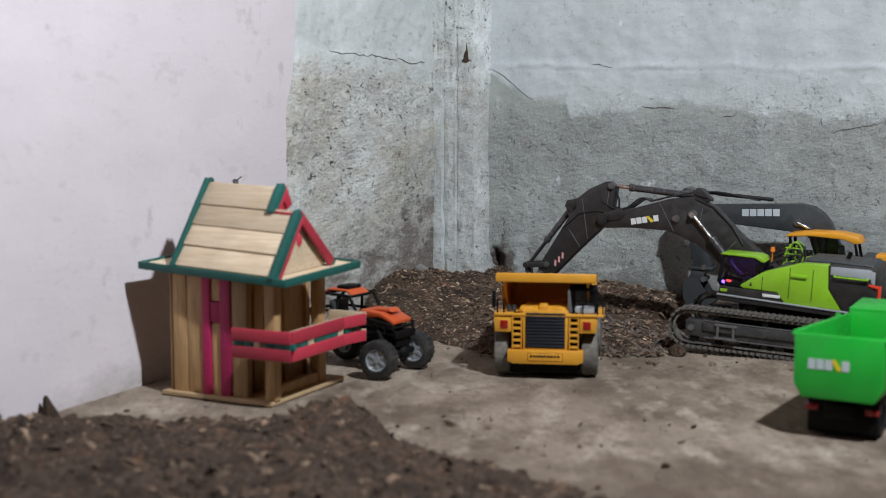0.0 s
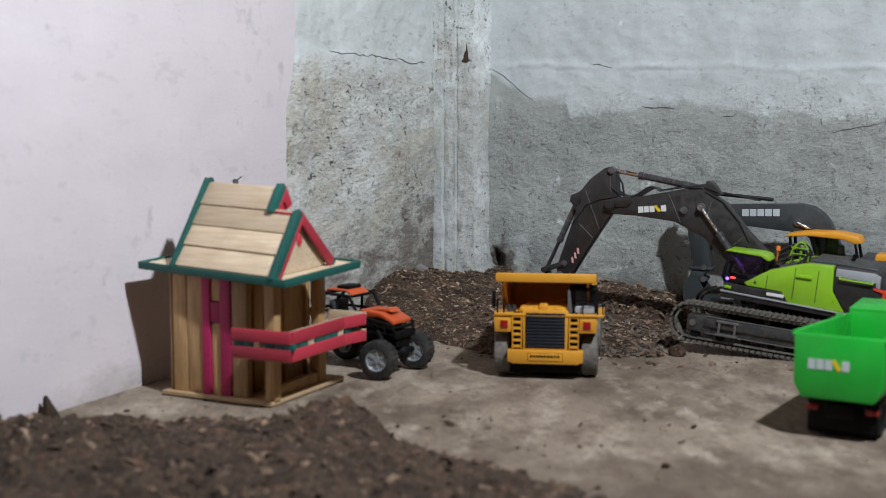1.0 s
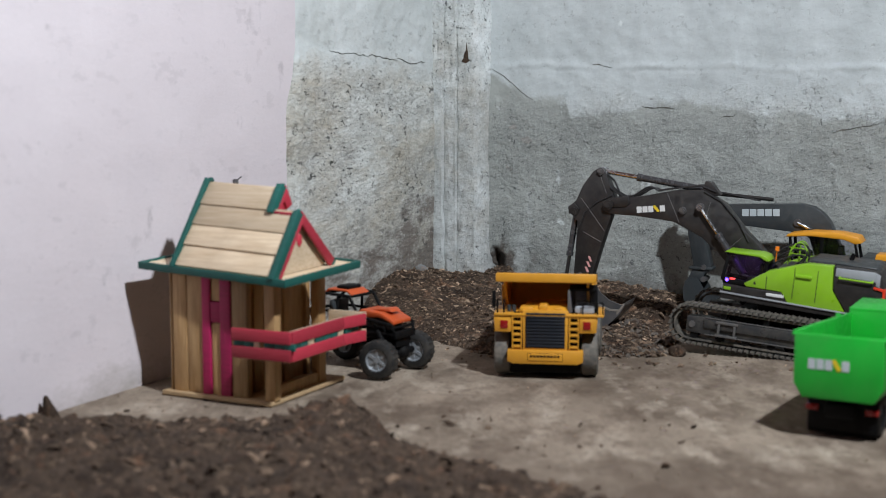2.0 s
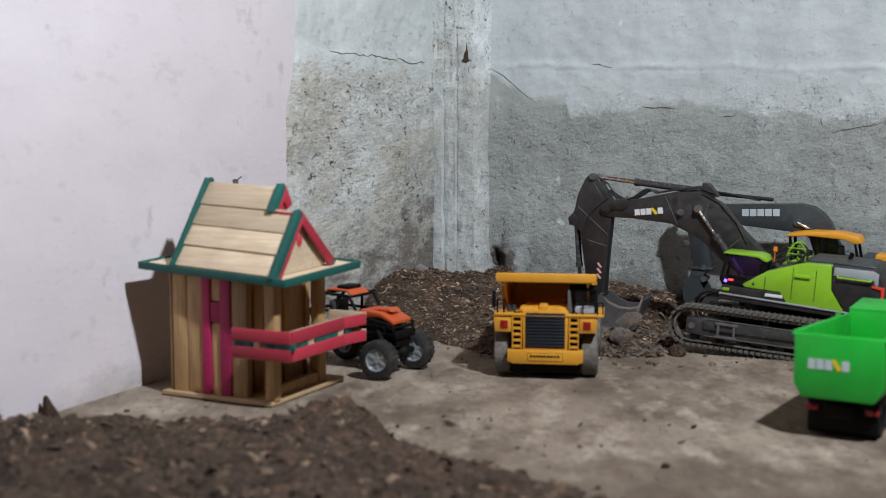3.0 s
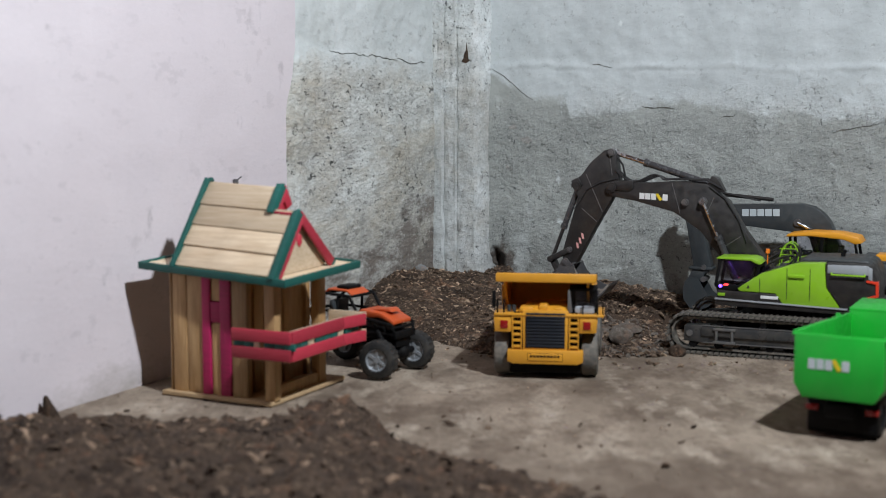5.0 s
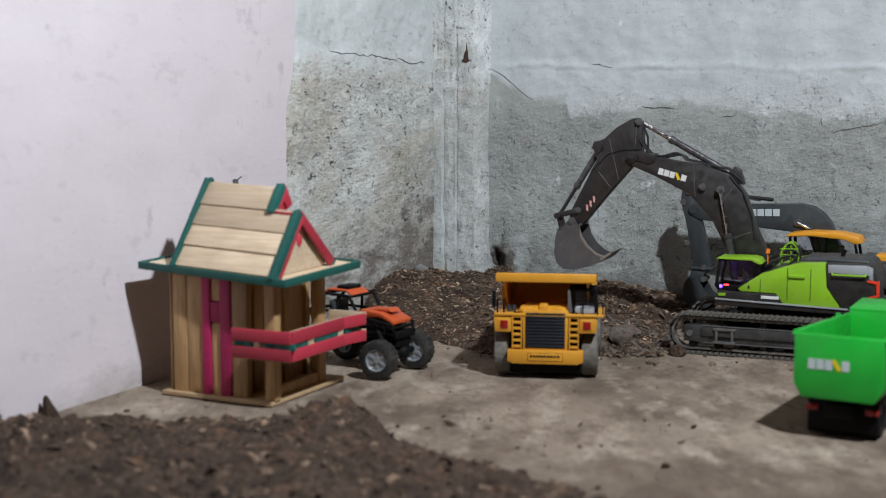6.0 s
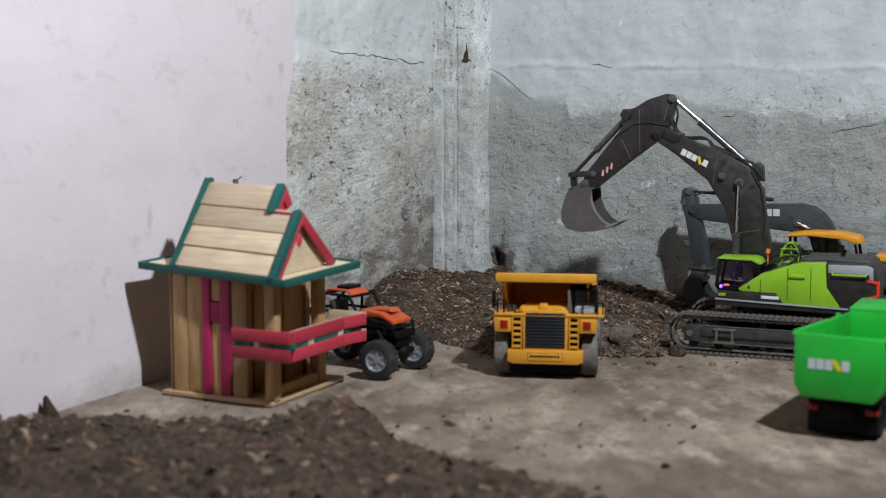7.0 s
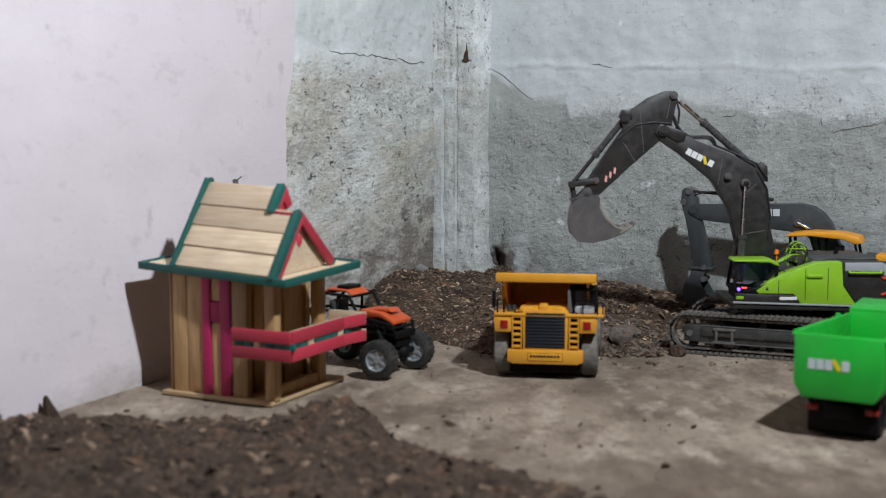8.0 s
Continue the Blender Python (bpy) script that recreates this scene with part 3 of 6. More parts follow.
# ---- the working toy excavator: x forward, y to its own left (towards the camera), z up ----
def ex(u, z):
    return (1.0276 * u, 1.0276 * z - 0.0092)


def exs(pairs, origin=(0.0, 0.0)):
    return [(a - origin[0], b - origin[1]) for a, b in (ex(*p) for p in pairs)]


FOOT, ELBOW, WRIST = ex(0.019, 0.104), ex(0.1715, 0.3015), ex(0.2778, 0.2277)
EXCAVATOR = pose(0.4758, 1.7857, 0.001, 0, 0, 156.72)


def logo(parent, m, length, height, pale, plain=False):
    """A maker's mark as plain bars, in the plane x-z facing +y."""
    n = 5
    w = length / n
    for i in range(n):
        bm = bmesh.new()
        if i == 3 and not plain:
            prism(bm, [(i * w - w * 0.2, height * 0.95), (i * w + w * 0.25, height * 1.1), (i * w + w * 1.05, height * 0.1), (i * w + w * 0.6, -height * 0.1)], 0, 0.0005)
            part("decal_bar", bm, YELLOW_DECAL, parent, "yellow slanted decal bar", m)
        else:
            part("decal_bar", box(bm, i * w + w * 0.07, i * w + w * 0.93, 0, 0.0005, 0, height), pale, parent, "", m)


def track_line(n, x0, x1, r, z0):
    """Points and slopes round a track loop, even in length."""
    flat = x1 - x0
    total = 2 * flat + 2 * math.pi * r
    for i in range(n):
        s = total * i / n
        if s < flat:
            yield x0 + s, z0 - r, 0.0
        elif s < flat + math.pi * r:
            a = (s - flat) / r
            yield x1 + r * math.sin(a), z0 - r * math.cos(a), a
        elif s < 2 * flat + math.pi * r:
            yield x1 - (s - flat - math.pi * r), z0 + r, math.pi
        else:
            a = math.pi + (s - 2 * flat - math.pi * r) / r
            yield x0 + r * math.sin(a), z0 - r * math.cos(a), a


def undercarriage(parent, x0, x1, r, z0, width, y_near):
    shoe_bm = box(bmesh.new(), -0.0030, 0.0030, -width / 2, width / 2, -0.0024, 0.0)
    box(shoe_bm, -0.0027, -0.0012, -width / 2, width / 2, -0.0038, -0.0022)
    shoe_me = shell("track_shoe", shoe_bm, TRACK)
    for y in (y_near, -y_near):
        side = 1 if y > 0 else -1
        bm = bmesh.new()
        ring = [(x, z) for x, z, _ in track_line(60, x0, x1, r - 0.004, z0)]
        inner = [(x, z) for x, z, _ in track_line(60, x0, x1, r - 0.0065, z0)]
        for i in range(60):
            j = (i + 1) % 60
            prism(bm, [ring[i], ring[j], inner[j], inner[i]], y - width * 0.3, y + width * 0.3)
        belt = part("track", bm, TRACK, parent, "dusty black crawler track with ribbed shoes")
        for x, z, a in track_line(76, x0, x1, r - 0.0012, z0):
            shoe = new("track_shoe", shoe_me)
            shoe.parent = belt
            shoe.matrix_basis = pose(x, y, z, 0, -math.degrees(a), 0)
        bm = bmesh.new()
        box(bm, x0 + 0.012, x1 - 0.020, y - 0.010, y + 0.010, z0 - 0.012, z0 + 0.011, 0.002)
        box(bm, x0 + 0.012, x1 - 0.020, y + side * 0.009, y + side * 0.0135, z0 - 0.003, z0 + 0.010, 0.0012)
        prism(bm, [(x1 - 0.03, z0 + 0.012), (x1 + 0.004, z0 + 0.010), (x1 + 0.004, z0 - 0.011), (x1 - 0.03, z0 - 0.013)], y - 0.011, y + 0.011, 0.0012)
        frame_part = part("track_frame", bm, FRAME, parent, "dark grey track frame")
        # Brackets are paler than the frame, with their bright edges in the colour.
        for k, x in enumerate((x1 - 0.052, x0 + 0.05)):
            bm = bmesh.new()
            box(bm, x - 0.015, x + 0.015, y + side * 0.012, y + side * 0.0165, z0 + 0.006, z0 + 0.0095, 0.0007)
            box(bm, x - 0.015, x + 0.015, y + side * 0.012, y + side * 0.0165, z0 - 0.012, z0 - 0.0085, 0.0007)
            box(bm, x + 0.009, x + 0.0125, y + side * 0.012, y + side * 0.0160, z0 - 0.011, z0 + 0.009, 0.0007)
            box(bm, x - 0.0125, x - 0.009, y + side * 0.012, y + side * 0.0160, z0 - 0.011, z0 + 0.009, 0.0007)
            part("step_bracket", bm, FRAME_EDGE, frame_part, "scuffed grey step bracket, paled for its highlights")
        # Pale strips laid along the frame as its edge highlights.
        for z in (z0 + 0.0108, z0 - 0.0125):
            bm = box(bmesh.new(), x0 + 0.014, x1 - 0.022, y + side * 0.0100, y + side * 0.0125, z, z + 0.0014, 0.0004)
            part("edge_highlight", bm, FRAME_EDGE, frame_part, "scuffed grey strip for the frame's edge highlight")
        bm = rod(bmesh.new(), (x1 - 0.004, y + side * 0.010, z0), (x1 - 0.004, y + side * 0.0128, z0), 0.0045)
        part("hub_cap", bm, FRAME_EDGE, frame_part)
        for x in (x1 - 0.045, (x0 + x1) / 2 + 0.01, x0 + 0.06):
            bm = rod(bmesh.new(), (x, y - 0.008, z0 + r - 0.0105), (x, y + 0.008, z0 + r - 0.0105), 0.0048)
            box(bm, x - 0.003, x + 0.003, y - 0.006, y + 0.006, z0 + 0.008, z0 + r - 0.010)
            part("carrier_roller", bm, BLACK, frame_part)
        n = 7
        for i in range(n):
            x = x0 + 0.008 + (x1 - x0 - 0.016) * i / (n - 1)
            part("track_roller", rod(bmesh.new(), (x, y - 0.009, z0 - r + 0.0115), (x, y + 0.009, z0 - r + 0.0115), 0.0055), BLACK, frame_part)
        for x in (x0, x1):
            bm = lathe(bmesh.new(), [(0.004, y - 0.008), (r - 0.0075, y - 0.007), (r - 0.0075, y + 0.007), (0.004, y + 0.008)], 20)
            part("sprocket" if x == x0 else "idler", bm, FRAME, parent)
    bm = box(bmesh.new(), x0 + 0.05, x1 - 0.05, -y_near + 0.005, y_near - 0.005, z0 - 0.004, z0 + 0.018, 0.004)
    rod(bm, (0, 0, z0 + 0.014), (0, 0, z0 + r + 0.012), 0.040, 32)
    part("carbody", bm, BLACK, parent, "black centre frame and slewing ring")


excavator = thing("toy_excavator", EXCAVATOR, "lime green and charcoal remote-control toy excavator digging beside the soil", "toy excavator")
TX0, TX1 = 1.0276 * -0.108, 1.0276 * 0.112
undercarriage(excavator, TX0, TX1, 0.0262, 0.0262, 0.030, 0.0735)

UY = 0.0637          # half width of the upper body
upper_bm = prism(bmesh.new(), exs([(0.0796, 0.0813), (-0.0919, 0.0766), (-0.1293, 0.082), (-0.1293, 0.0745), (-0.09, 0.070), (0.0796, 0.0735)]), -UY, UY - 0.001, 0.0015)
prism(upper_bm, exs([(0.018, 0.080), (0.012, 0.122), (-0.06, 0.128), (-0.118, 0.128), (-0.126, 0.114), (-0.128, 0.08)]), -UY + 0.004, UY - 0.006, 0.003)
upper = part("upper_body", upper_bm, CHARCOAL, excavator, "charcoal slewing platform and engine bay")


def on_upper(name, outline, y0, y1, material, label="", bevel=0.001):
    return part(name, prism(bmesh.new(), exs(outline), y0, y1, bevel), material, upper, label)


on_upper("deck_sill", [(0.0796, 0.0835), (-0.0919, 0.0785), (-0.0919, 0.0765), (0.0796, 0.0812)], UY - 0.004, UY + 0.0015, SILVER, "pale grey deck edge", 0.0005)
green_side = on_upper("side_panel", [(0.0500, 0.0975), (0.0207, 0.1180), (-0.0190, 0.1319), (-0.0300, 0.1350), (-0.0618, 0.1362), (-0.0642, 0.1045), (-0.0820, 0.0790), (-0.0096, 0.0800), (0.0002, 0.0934), (0.0460, 0.0939)], UY - 0.022, UY, LIME, "lime green side panel", 0.0012)
on_upper("side_panel", [(0.0180, 0.0940), (0.0160, 0.1190), (-0.0190, 0.1319), (-0.0618, 0.1362), (-0.0642, 0.0800)], -UY, -UY + 0.02, LIME, "lime green side panel", 0.0012)
on_upper("hood", [(-0.0150, 0.1300), (-0.0300, 0.1362), (-0.0622, 0.1372), (-0.0622, 0.1340), (-0.0150, 0.1270)], -UY + 0.02, UY - 0.02, CHARCOAL, "", 0.001)
on_upper("deck_top", [(-0.0622, 0.1372), (-0.0300, 0.1352), (-0.0300, 0.1375), (-0.1130, 0.1385), (-0.1180, 0.1340)], -UY + 0.006, UY - 0.024, SLATE, "slate grey engine cover", 0.002)
tail = on_upper("counterweight", [(-0.0625, 0.1362), (-0.1142, 0.1365), (-0.1200, 0.1330), (-0.1288, 0.1139), (-0.1300, 0.0993), (-0.1220, 0.0800), (-0.0835, 0.0790), (-0.0648, 0.1045)], -UY, UY - 0.0005, CHARCOAL, "dark grey counterweight", 0.002)
on_upper("engine_door", [(-0.0655, 0.1350), (-0.1142, 0.1355), (-0.1165, 0.1230), (-0.0655, 0.1240)], UY - 0.003, UY + 0.001, SILVER, "silver grey engine door", 0.0008)
on_upper("silver_corner", [(-0.1142, 0.1355), (-0.1210, 0.1320), (-0.1215, 0.1160), (-0.1165, 0.1180)], UY - 0.006, UY + 0.001, SILVER, "silver grey corner", 0.0008)
bm = bmesh.new()
for a, b in (((-0.071, 0.1225), (-0.112, 0.1222)),):
    p, q = ex(*a), ex(*b)
    tube(bm, [(p[0], UY, p[1] + 0.002), (p[0], UY + 0.004, p[1]), (q[0], UY + 0.004, q[1]), (q[0], UY, q[1] + 0.002)], 0.0013)
part("grab_rail", bm, LIME, upper, "lime green grab rail")
for u0, u1, z in ((-0.0165, -0.0370, 0.1175),):
    p, q = ex(u0, z), ex(u1, z)
    bm = box(bmesh.new(), q[0], p[0], UY - 0.001, UY + 0.003, p[1] - 0.0022, p[1] + 0.0022, 0.0012)
    part("door_handle", bm, LIME, green_side)
for u in (0.0205, -0.0145, -0.0440):
    p = ex(u, 0.0)
    bm = box(bmesh.new(), p[0] - 0.0004, p[0] + 0.0004, UY - 0.001, UY + 0.0004, ex(0, 0.086)[1], ex(0, 0.112 if u > 0.01 else 0.128)[1])
    part("panel_joint", bm, CHARCOAL, green_side)
bm = prism(bmesh.new(), exs([(0.0335, 0.0985), (0.0375, 0.0985), (0.0355, 0.1035)]), UY - 0.001, UY + 0.0005)
part("warning_mark", bm, CHARCOAL, green_side)
on_upper("lower_skirt", [(0.0770, 0.0835), (0.0770, 0.0945), (0.0455, 0.0930), (0.0000, 0.0925), (-0.0085, 0.0800)], UY - 0.014, UY - 0.0006, CHARCOAL, "charcoal skirt below the cab", 0.001)
bm = box(bmesh.new(), ex(-0.004, 0)[0], ex(0.019, 0)[0], UY - 0.001, UY + 0.0006, ex(0, 0.0855)[1], ex(0, 0.0895)[1], 0.0003)
part("type_plate", bm, WHITE, upper, "small white type plate")
bm = box(bmesh.new(), ex(0.066, 0)[0], ex(0.0755, 0)[0], UY - 0.001, UY + 0.0006, ex(0, 0.0865)[1], ex(0, 0.0905)[1], 0.0003)
part("step_mark", bm, LIME, upper)
bm = prism(bmesh.new(), exs([(-0.1140, 0.1170), (-0.1290, 0.1155), (-0.1300, 0.0960), (-0.1140, 0.0915), (-0.1130, 0.0940), (-0.1262, 0.0985), (-0.1255, 0.1120), (-0.1140, 0.1140)]), UY - 0.010, UY + 0.0014, 0.0006)
part("tail_light", bm, RED_BRIGHT, tail, "red bracket-shaped tail light")

CY0, CY1 = 0.019, UY


def low_ex(u, z):
    return ex(u, 0.0945 + (z - 0.0945) * 0.90)


def low_exs(pairs):
    return [low_ex(*p) for p in pairs]


cab_outline = [(0.0773, 0.0945), (0.0810, 0.1020), (0.0757, 0.1400), (0.0325, 0.1420), (0.0215, 0.1340), (0.0206, 0.0945)]
bm = bmesh.new()
for y0, y1 in ((CY0, CY0 + 0.003), (CY1 - 0.004, CY1 - 0.001)):
    posts = [[(0.0773, 0.0945), (0.0810, 0.1020), (0.0757, 0.1400), (0.0715, 0.1400), (0.0765, 0.1020), (0.0735, 0.0945)],
             [(0.0325, 0.1410), (0.0215, 0.1340), (0.0206, 0.0945), (0.0245, 0.0945), (0.0255, 0.1330), (0.0345, 0.1385)],
             [(0.0757, 0.1415), (0.0325, 0.1430), (0.0325, 0.1390), (0.0757, 0.1375)],
             [(0.0773, 0.0945), (0.0773, 0.1040), (0.0500, 0.1020), (0.0206, 0.1160), (0.0206, 0.0945)]]
    for outline in posts:
        prism(bm, low_exs(outline), y0, y1, 0.0005)
for u, z in ((0.0785, 0.1010), (0.0745, 0.1390), (0.0230, 0.1320), (0.0230, 0.0960)):
    p = low_ex(u, z)
    box(bm, p[0] - 0.002, p[0] + 0.002, CY0, CY1 - 0.001, p[1] - 0.002, p[1] + 0.002)
box(bm, ex(0.0220, 0)[0], ex(0.0775, 0)[0], CY0 + 0.001, CY1 - 0.004, ex(0, 0.088)[1], ex(0, 0.096)[1])
cab = part("cab", bm, BLACK, upper, "black-framed operator cab")
bm = prism(bmesh.new(), low_exs([(0.0800, 0.1410), (0.0765, 0.1432), (0.0325, 0.1440), (0.0235, 0.1412), (0.0195, 0.1352), (0.0240, 0.1350), (0.0325, 0.1398)]), CY0 - 0.001, CY1 + 0.001, 0.0015)
part("cab_roof", bm, LIME, upper, "lime green cab roof")
for name, y in (("side_window", CY1 - 0.0028), ("far_window", CY0 + 0.0012)):
    bm = prism(bmesh.new(), low_exs([(0.0750, 0.1035), (0.0725, 0.1385), (0.0345, 0.1390), (0.0252, 0.1325), (0.0248, 0.1145), (0.0500, 0.1030)]), y - 0.0004, y + 0.0004)
    pane = part(name, bm, GLASS, upper, "smoked cab window")
    pane.visible_shadow = False
bm = box(bmesh.new(), ex(0.030, 0)[0], ex(0.048, 0)[0], 0.034, 0.052, ex(0, 0.096)[1], ex(0, 0.107)[1], 0.002)
box(bm, ex(0.028, 0)[0], ex(0.033, 0)[0], 0.034, 0.052, ex(0, 0.100)[1], ex(0, 0.126)[1], 0.002)
part("driver_seat", bm, BLACK, upper)
p = ex(0.0725, 0.0995)
bm = bmesh.new()
bmesh.ops.create_icosphere(bm, subdivisions=2, radius=0.0024, matrix=Matrix.Translation((p[0], CY1 - 0.0008, p[1])))
part("cab_led", bm, BLUE_LED, upper, "small blue light on the cab door")
# Glowing strip added out of sight, to tint the cab inside violet.
p = ex(0.0500, 0.1340)
bm = box(bmesh.new(), p[0] - 0.012, p[0] + 0.012, 0.034, 0.040, p[1] - 0.0012, p[1] + 0.0012, 0.0005)
part("cab_fill_strip", bm, VIOLET_FILL, upper, "glowing strip added under the cab roof to tint it violet")
p = ex(0.0655, 0.1015)
part("cab_lamp", box(bmesh.new(), p[0] - 0.0035, p[0] + 0.0035, CY1 - 0.004, CY1 - 0.0005, p[1] - 0.001, p[1] + 0.001, 0.0004), RED_LED, upper, "small red light in the cab")
p = ex(0.0165, 0.1440)
bm = rod(bmesh.new(), (p[0], 0.030, p[1] - 0.016), (p[0], 0.030, p[1] + 0.003), 0.0008)
rod(bm, (p[0], 0.030, p[1] - 0.001), (p[0], 0.030, p[1] + 0.005), 0.0032, 12, 0.0026)
part("beacon", bm, AMBER, upper, "small amber beacon")
bm = bmesh.new()
for y in (0.010, 0.030):
    a, b, c, d = ex(0.0010, 0.1270), ex(0.0015, 0.1660), ex(-0.0250, 0.1680), ex(-0.0235, 0.1330)
    tube(bm, curve((a[0], y, a[1]), (b[0], y, b[1]), (c[0], y, c[1]), (d[0], y, d[1]), 12), 0.0009)
for z in (0.1420, 0.1500):
    a, b = ex(0.0005, z), ex(-0.0232, z)
    tube(bm, [(a[0], 0.030, a[1]), (b[0], 0.030, b[1])], 0.0007)
for y in (0.016, 0.023):
    a, b = ex(-0.0120, 0.1310), ex(-0.0120, 0.1560)
    tube(bm, [(a[0], y, a[1]), (b[0], y, b[1])], 0.0007)
part("hand_rail", bm, LIME, upper, "lime green hand rail")
bm = bmesh.new()
for k in range(3):
    a2, b2, c2, d2 = ex(0.018, 0.138 - 0.006 * k), ex(-0.008, 0.166 - 0.010 * k), ex(-0.036, 0.160 - 0.006 * k), ex(-0.022 + 0.006 * k, 0.128)
    y = 0.020 + 0.006 * k
    tube(bm, curve((a2[0], y, a2[1]), (b2[0], y + 0.004, b2[1]), (c2[0], y + 0.006, c2[1]), (d2[0], y + 0.004, d2[1])), 0.0014)
part("hose_loop", bm, HOSE, upper)
p = ex(-0.075, 0.141)
part("exhaust", rod(bmesh.new(), (p[0], -0.02, p[1] - 0.004), (p[0] - 0.003, -0.02, p[1] + 0.006), 0.003), BLACK, upper)

# boom: all in its own space about the foot pin, as it stands at 7 s
boom_line = [(0.1763, 0.3100), (0.1600, 0.3065), (0.1561, 0.3037), (0.1242, 0.2883), (0.0771, 0.2711), (0.0461, 0.2538), (0.0285, 0.2219), (0.0228, 0.1757), (0.0060, 0.1060), (0.0150, 0.0960),
             (0.0290, 0.0980), (0.0583, 0.1315), (0.0665, 0.1507), (0.0792, 0.1972), (0.1034, 0.2356), (0.1475, 0.2700), (0.1758, 0.2885), (0.1830, 0.2990)]
bm = prism(bmesh.new(), exs(boom_line, FOOT), -0.0125, 0.0125, 0.0012)
boom = part("boom", bm, CHARCOAL, excavator, "charcoal two-piece boom with a maker's mark")


def on_boom(name, bm, material, label=""):
    bmesh.ops.translate(bm, vec=(-FOOT[0], 0, -FOOT[1]), verts=bm.verts)
    return part(name, bm, material, boom, label)


BOOM_PIN, CYL_TOP = ex(0.0595, 0.2335), ex(0.0410, 0.2500)
for (a, b), r in ((BOOM_PIN, 0.0062), (ELBOW, 0.0072), (ex(0.083, 0.242), 0.0052)):
    bm = rod(bmesh.new(), (a, -0.017, b), (a, 0.017, b), r)
    rod(bm, (a, -0.019, b), (a, 0.019, b), r * 0.6)
    on_boom("pin", bm, STEEL if r < 0.007 else CHARCOAL)
bm = prism(bmesh.new(), exs([(0.052, 0.250), (0.036, 0.262), (0.030, 0.256), (0.028, 0.235), (0.040, 0.238)]), -0.009, 0.009, 0.001)
on_boom("cylinder_bracket", bm, CHARCOAL)
bm = prism(bmesh.new(), exs([(0.168, 0.309), (0.140, 0.299), (0.143, 0.288), (0.152, 0.286), (0.170, 0.296)]), -0.0145, 0.0145, 0.0015)
on_boom("elbow_cheek", bm, CHARCOAL)
a, b = ex(0.1420, 0.2735), ex(0.1035, 0.2545)
slope = math.degrees(math.atan2(a[1] - b[1], a[0] - b[0]))
logo(boom, pose(a[0] - FOOT[0], 0.0127, a[1] - FOOT[1] - 0.002, 0, 0, 0) @ pose(0, 0, 0, 0, 180 - slope + 0, 0) @ Matrix.Diagonal((1, 1, -1, 1)), 0.0425, 0.0088, WHITE)
for k, y in enumerate((-0.006, 0.002, 0.010)):
    bm = bmesh.new()
    p, q = ex(0.040, 0.258), ex(0.152, 0.316 - 0.003 * k)
    tube(bm, [(a2[0], y, a2[1]) for a2 in [ex(0.030, 0.235 + 0.003 * k), ex(0.045, 0.260), ex(0.078, 0.2745), ex(0.100, 0.283)]], 0.0014)
    tube(bm, curve((ex(0.100, 0)[0], y, ex(0, 0.283)[1]), (ex(0.108, 0)[0], y + 0.002, ex(0, 0.306 + 0.004 * k)[1]), (ex(0.142, 0)[0], y + 0.002, ex(0, 0.270)[1]), (ex(0.158, 0)[0], y, ex(0, 0.322)[1]), 12), 0.0014)
    on_boom("hose", bm, HOSE, "black hydraulic hose")
bm = bmesh.new()
tube(bm, [(a2[0], 0.0133, a2[1]) for a2 in [ex(0.026, 0.160), ex(0.024, 0.19), ex(0.030, 0.226), ex(0.044, 0.250)]], 0.0012)
on_boom("edge_hose", bm, HOSE)

for (a, b), (c, d) in (((0.0300, 0.1700), (0.0640, 0.1640)), ((0.0900, 0.2740), (0.0960, 0.2300)), ((0.0440, 0.2330), (0.0600, 0.2180))):
    p, q = ex(a, b), ex(c, d)
    on_boom("weld_seam", tube(bmesh.new(), [(p[0], 0.0125, p[1]), (q[0], 0.0125, q[1])], 0.0005, 5), SEAM)

# stick about the elbow
stick_line = [(0.2265, 0.3290), (0.2200, 0.3320), (0.2080, 0.3345), (0.1890, 0.3460), (0.1640, 0.3540), (0.1530, 0.3530), (0.1490, 0.3460), (0.1575, 0.3150), (0.1620, 0.2960), (0.1735, 0.2905), (0.2200, 0.2554),
              (0.2640, 0.2200), (0.2760, 0.2195), (0.2820, 0.2260), (0.2790, 0.2400), (0.2249, 0.3075)]
stick = part("stick", prism(bmesh.new(), exs(stick_line, ELBOW), -0.0100, 0.0100, 0.0012), CHARCOAL, excavator, "charcoal dipper stick")


def on_stick(name, bm, material, label=""):
    bmesh.ops.translate(bm, vec=(-ELBOW[0], 0, -ELBOW[1]), verts=bm.verts)
    return part(name, bm, material, stick, label)


STICK_TOP, BUCKET_CYL, LINK_A = ex(0.1545, 0.3475), ex(0.2200, 0.3220), ex(0.2655, 0.2415)
for (a, b), r in ((STICK_TOP, 0.0052), (BUCKET_CYL, 0.0060), (LINK_A, 0.0045), (WRIST, 0.0055), (ELBOW, 0.0058)):
    bm = rod(bmesh.new(), (a, -0.0135, b), (a, 0.0135, b), r)
    rod(bm, (a, -0.0150, b), (a, 0.0150, b), r * 0.55)
    on_stick("pin", bm, STEEL if r < 0.0056 else CHARCOAL)
bm = prism(bmesh.new(), exs([(0.2290, 0.3230), (0.2240, 0.3330), (0.2130, 0.3330), (0.2120, 0.3200)]), -0.0125, 0.0125, 0.0012)
on_stick("cylinder_bracket", bm, CHARCOAL)
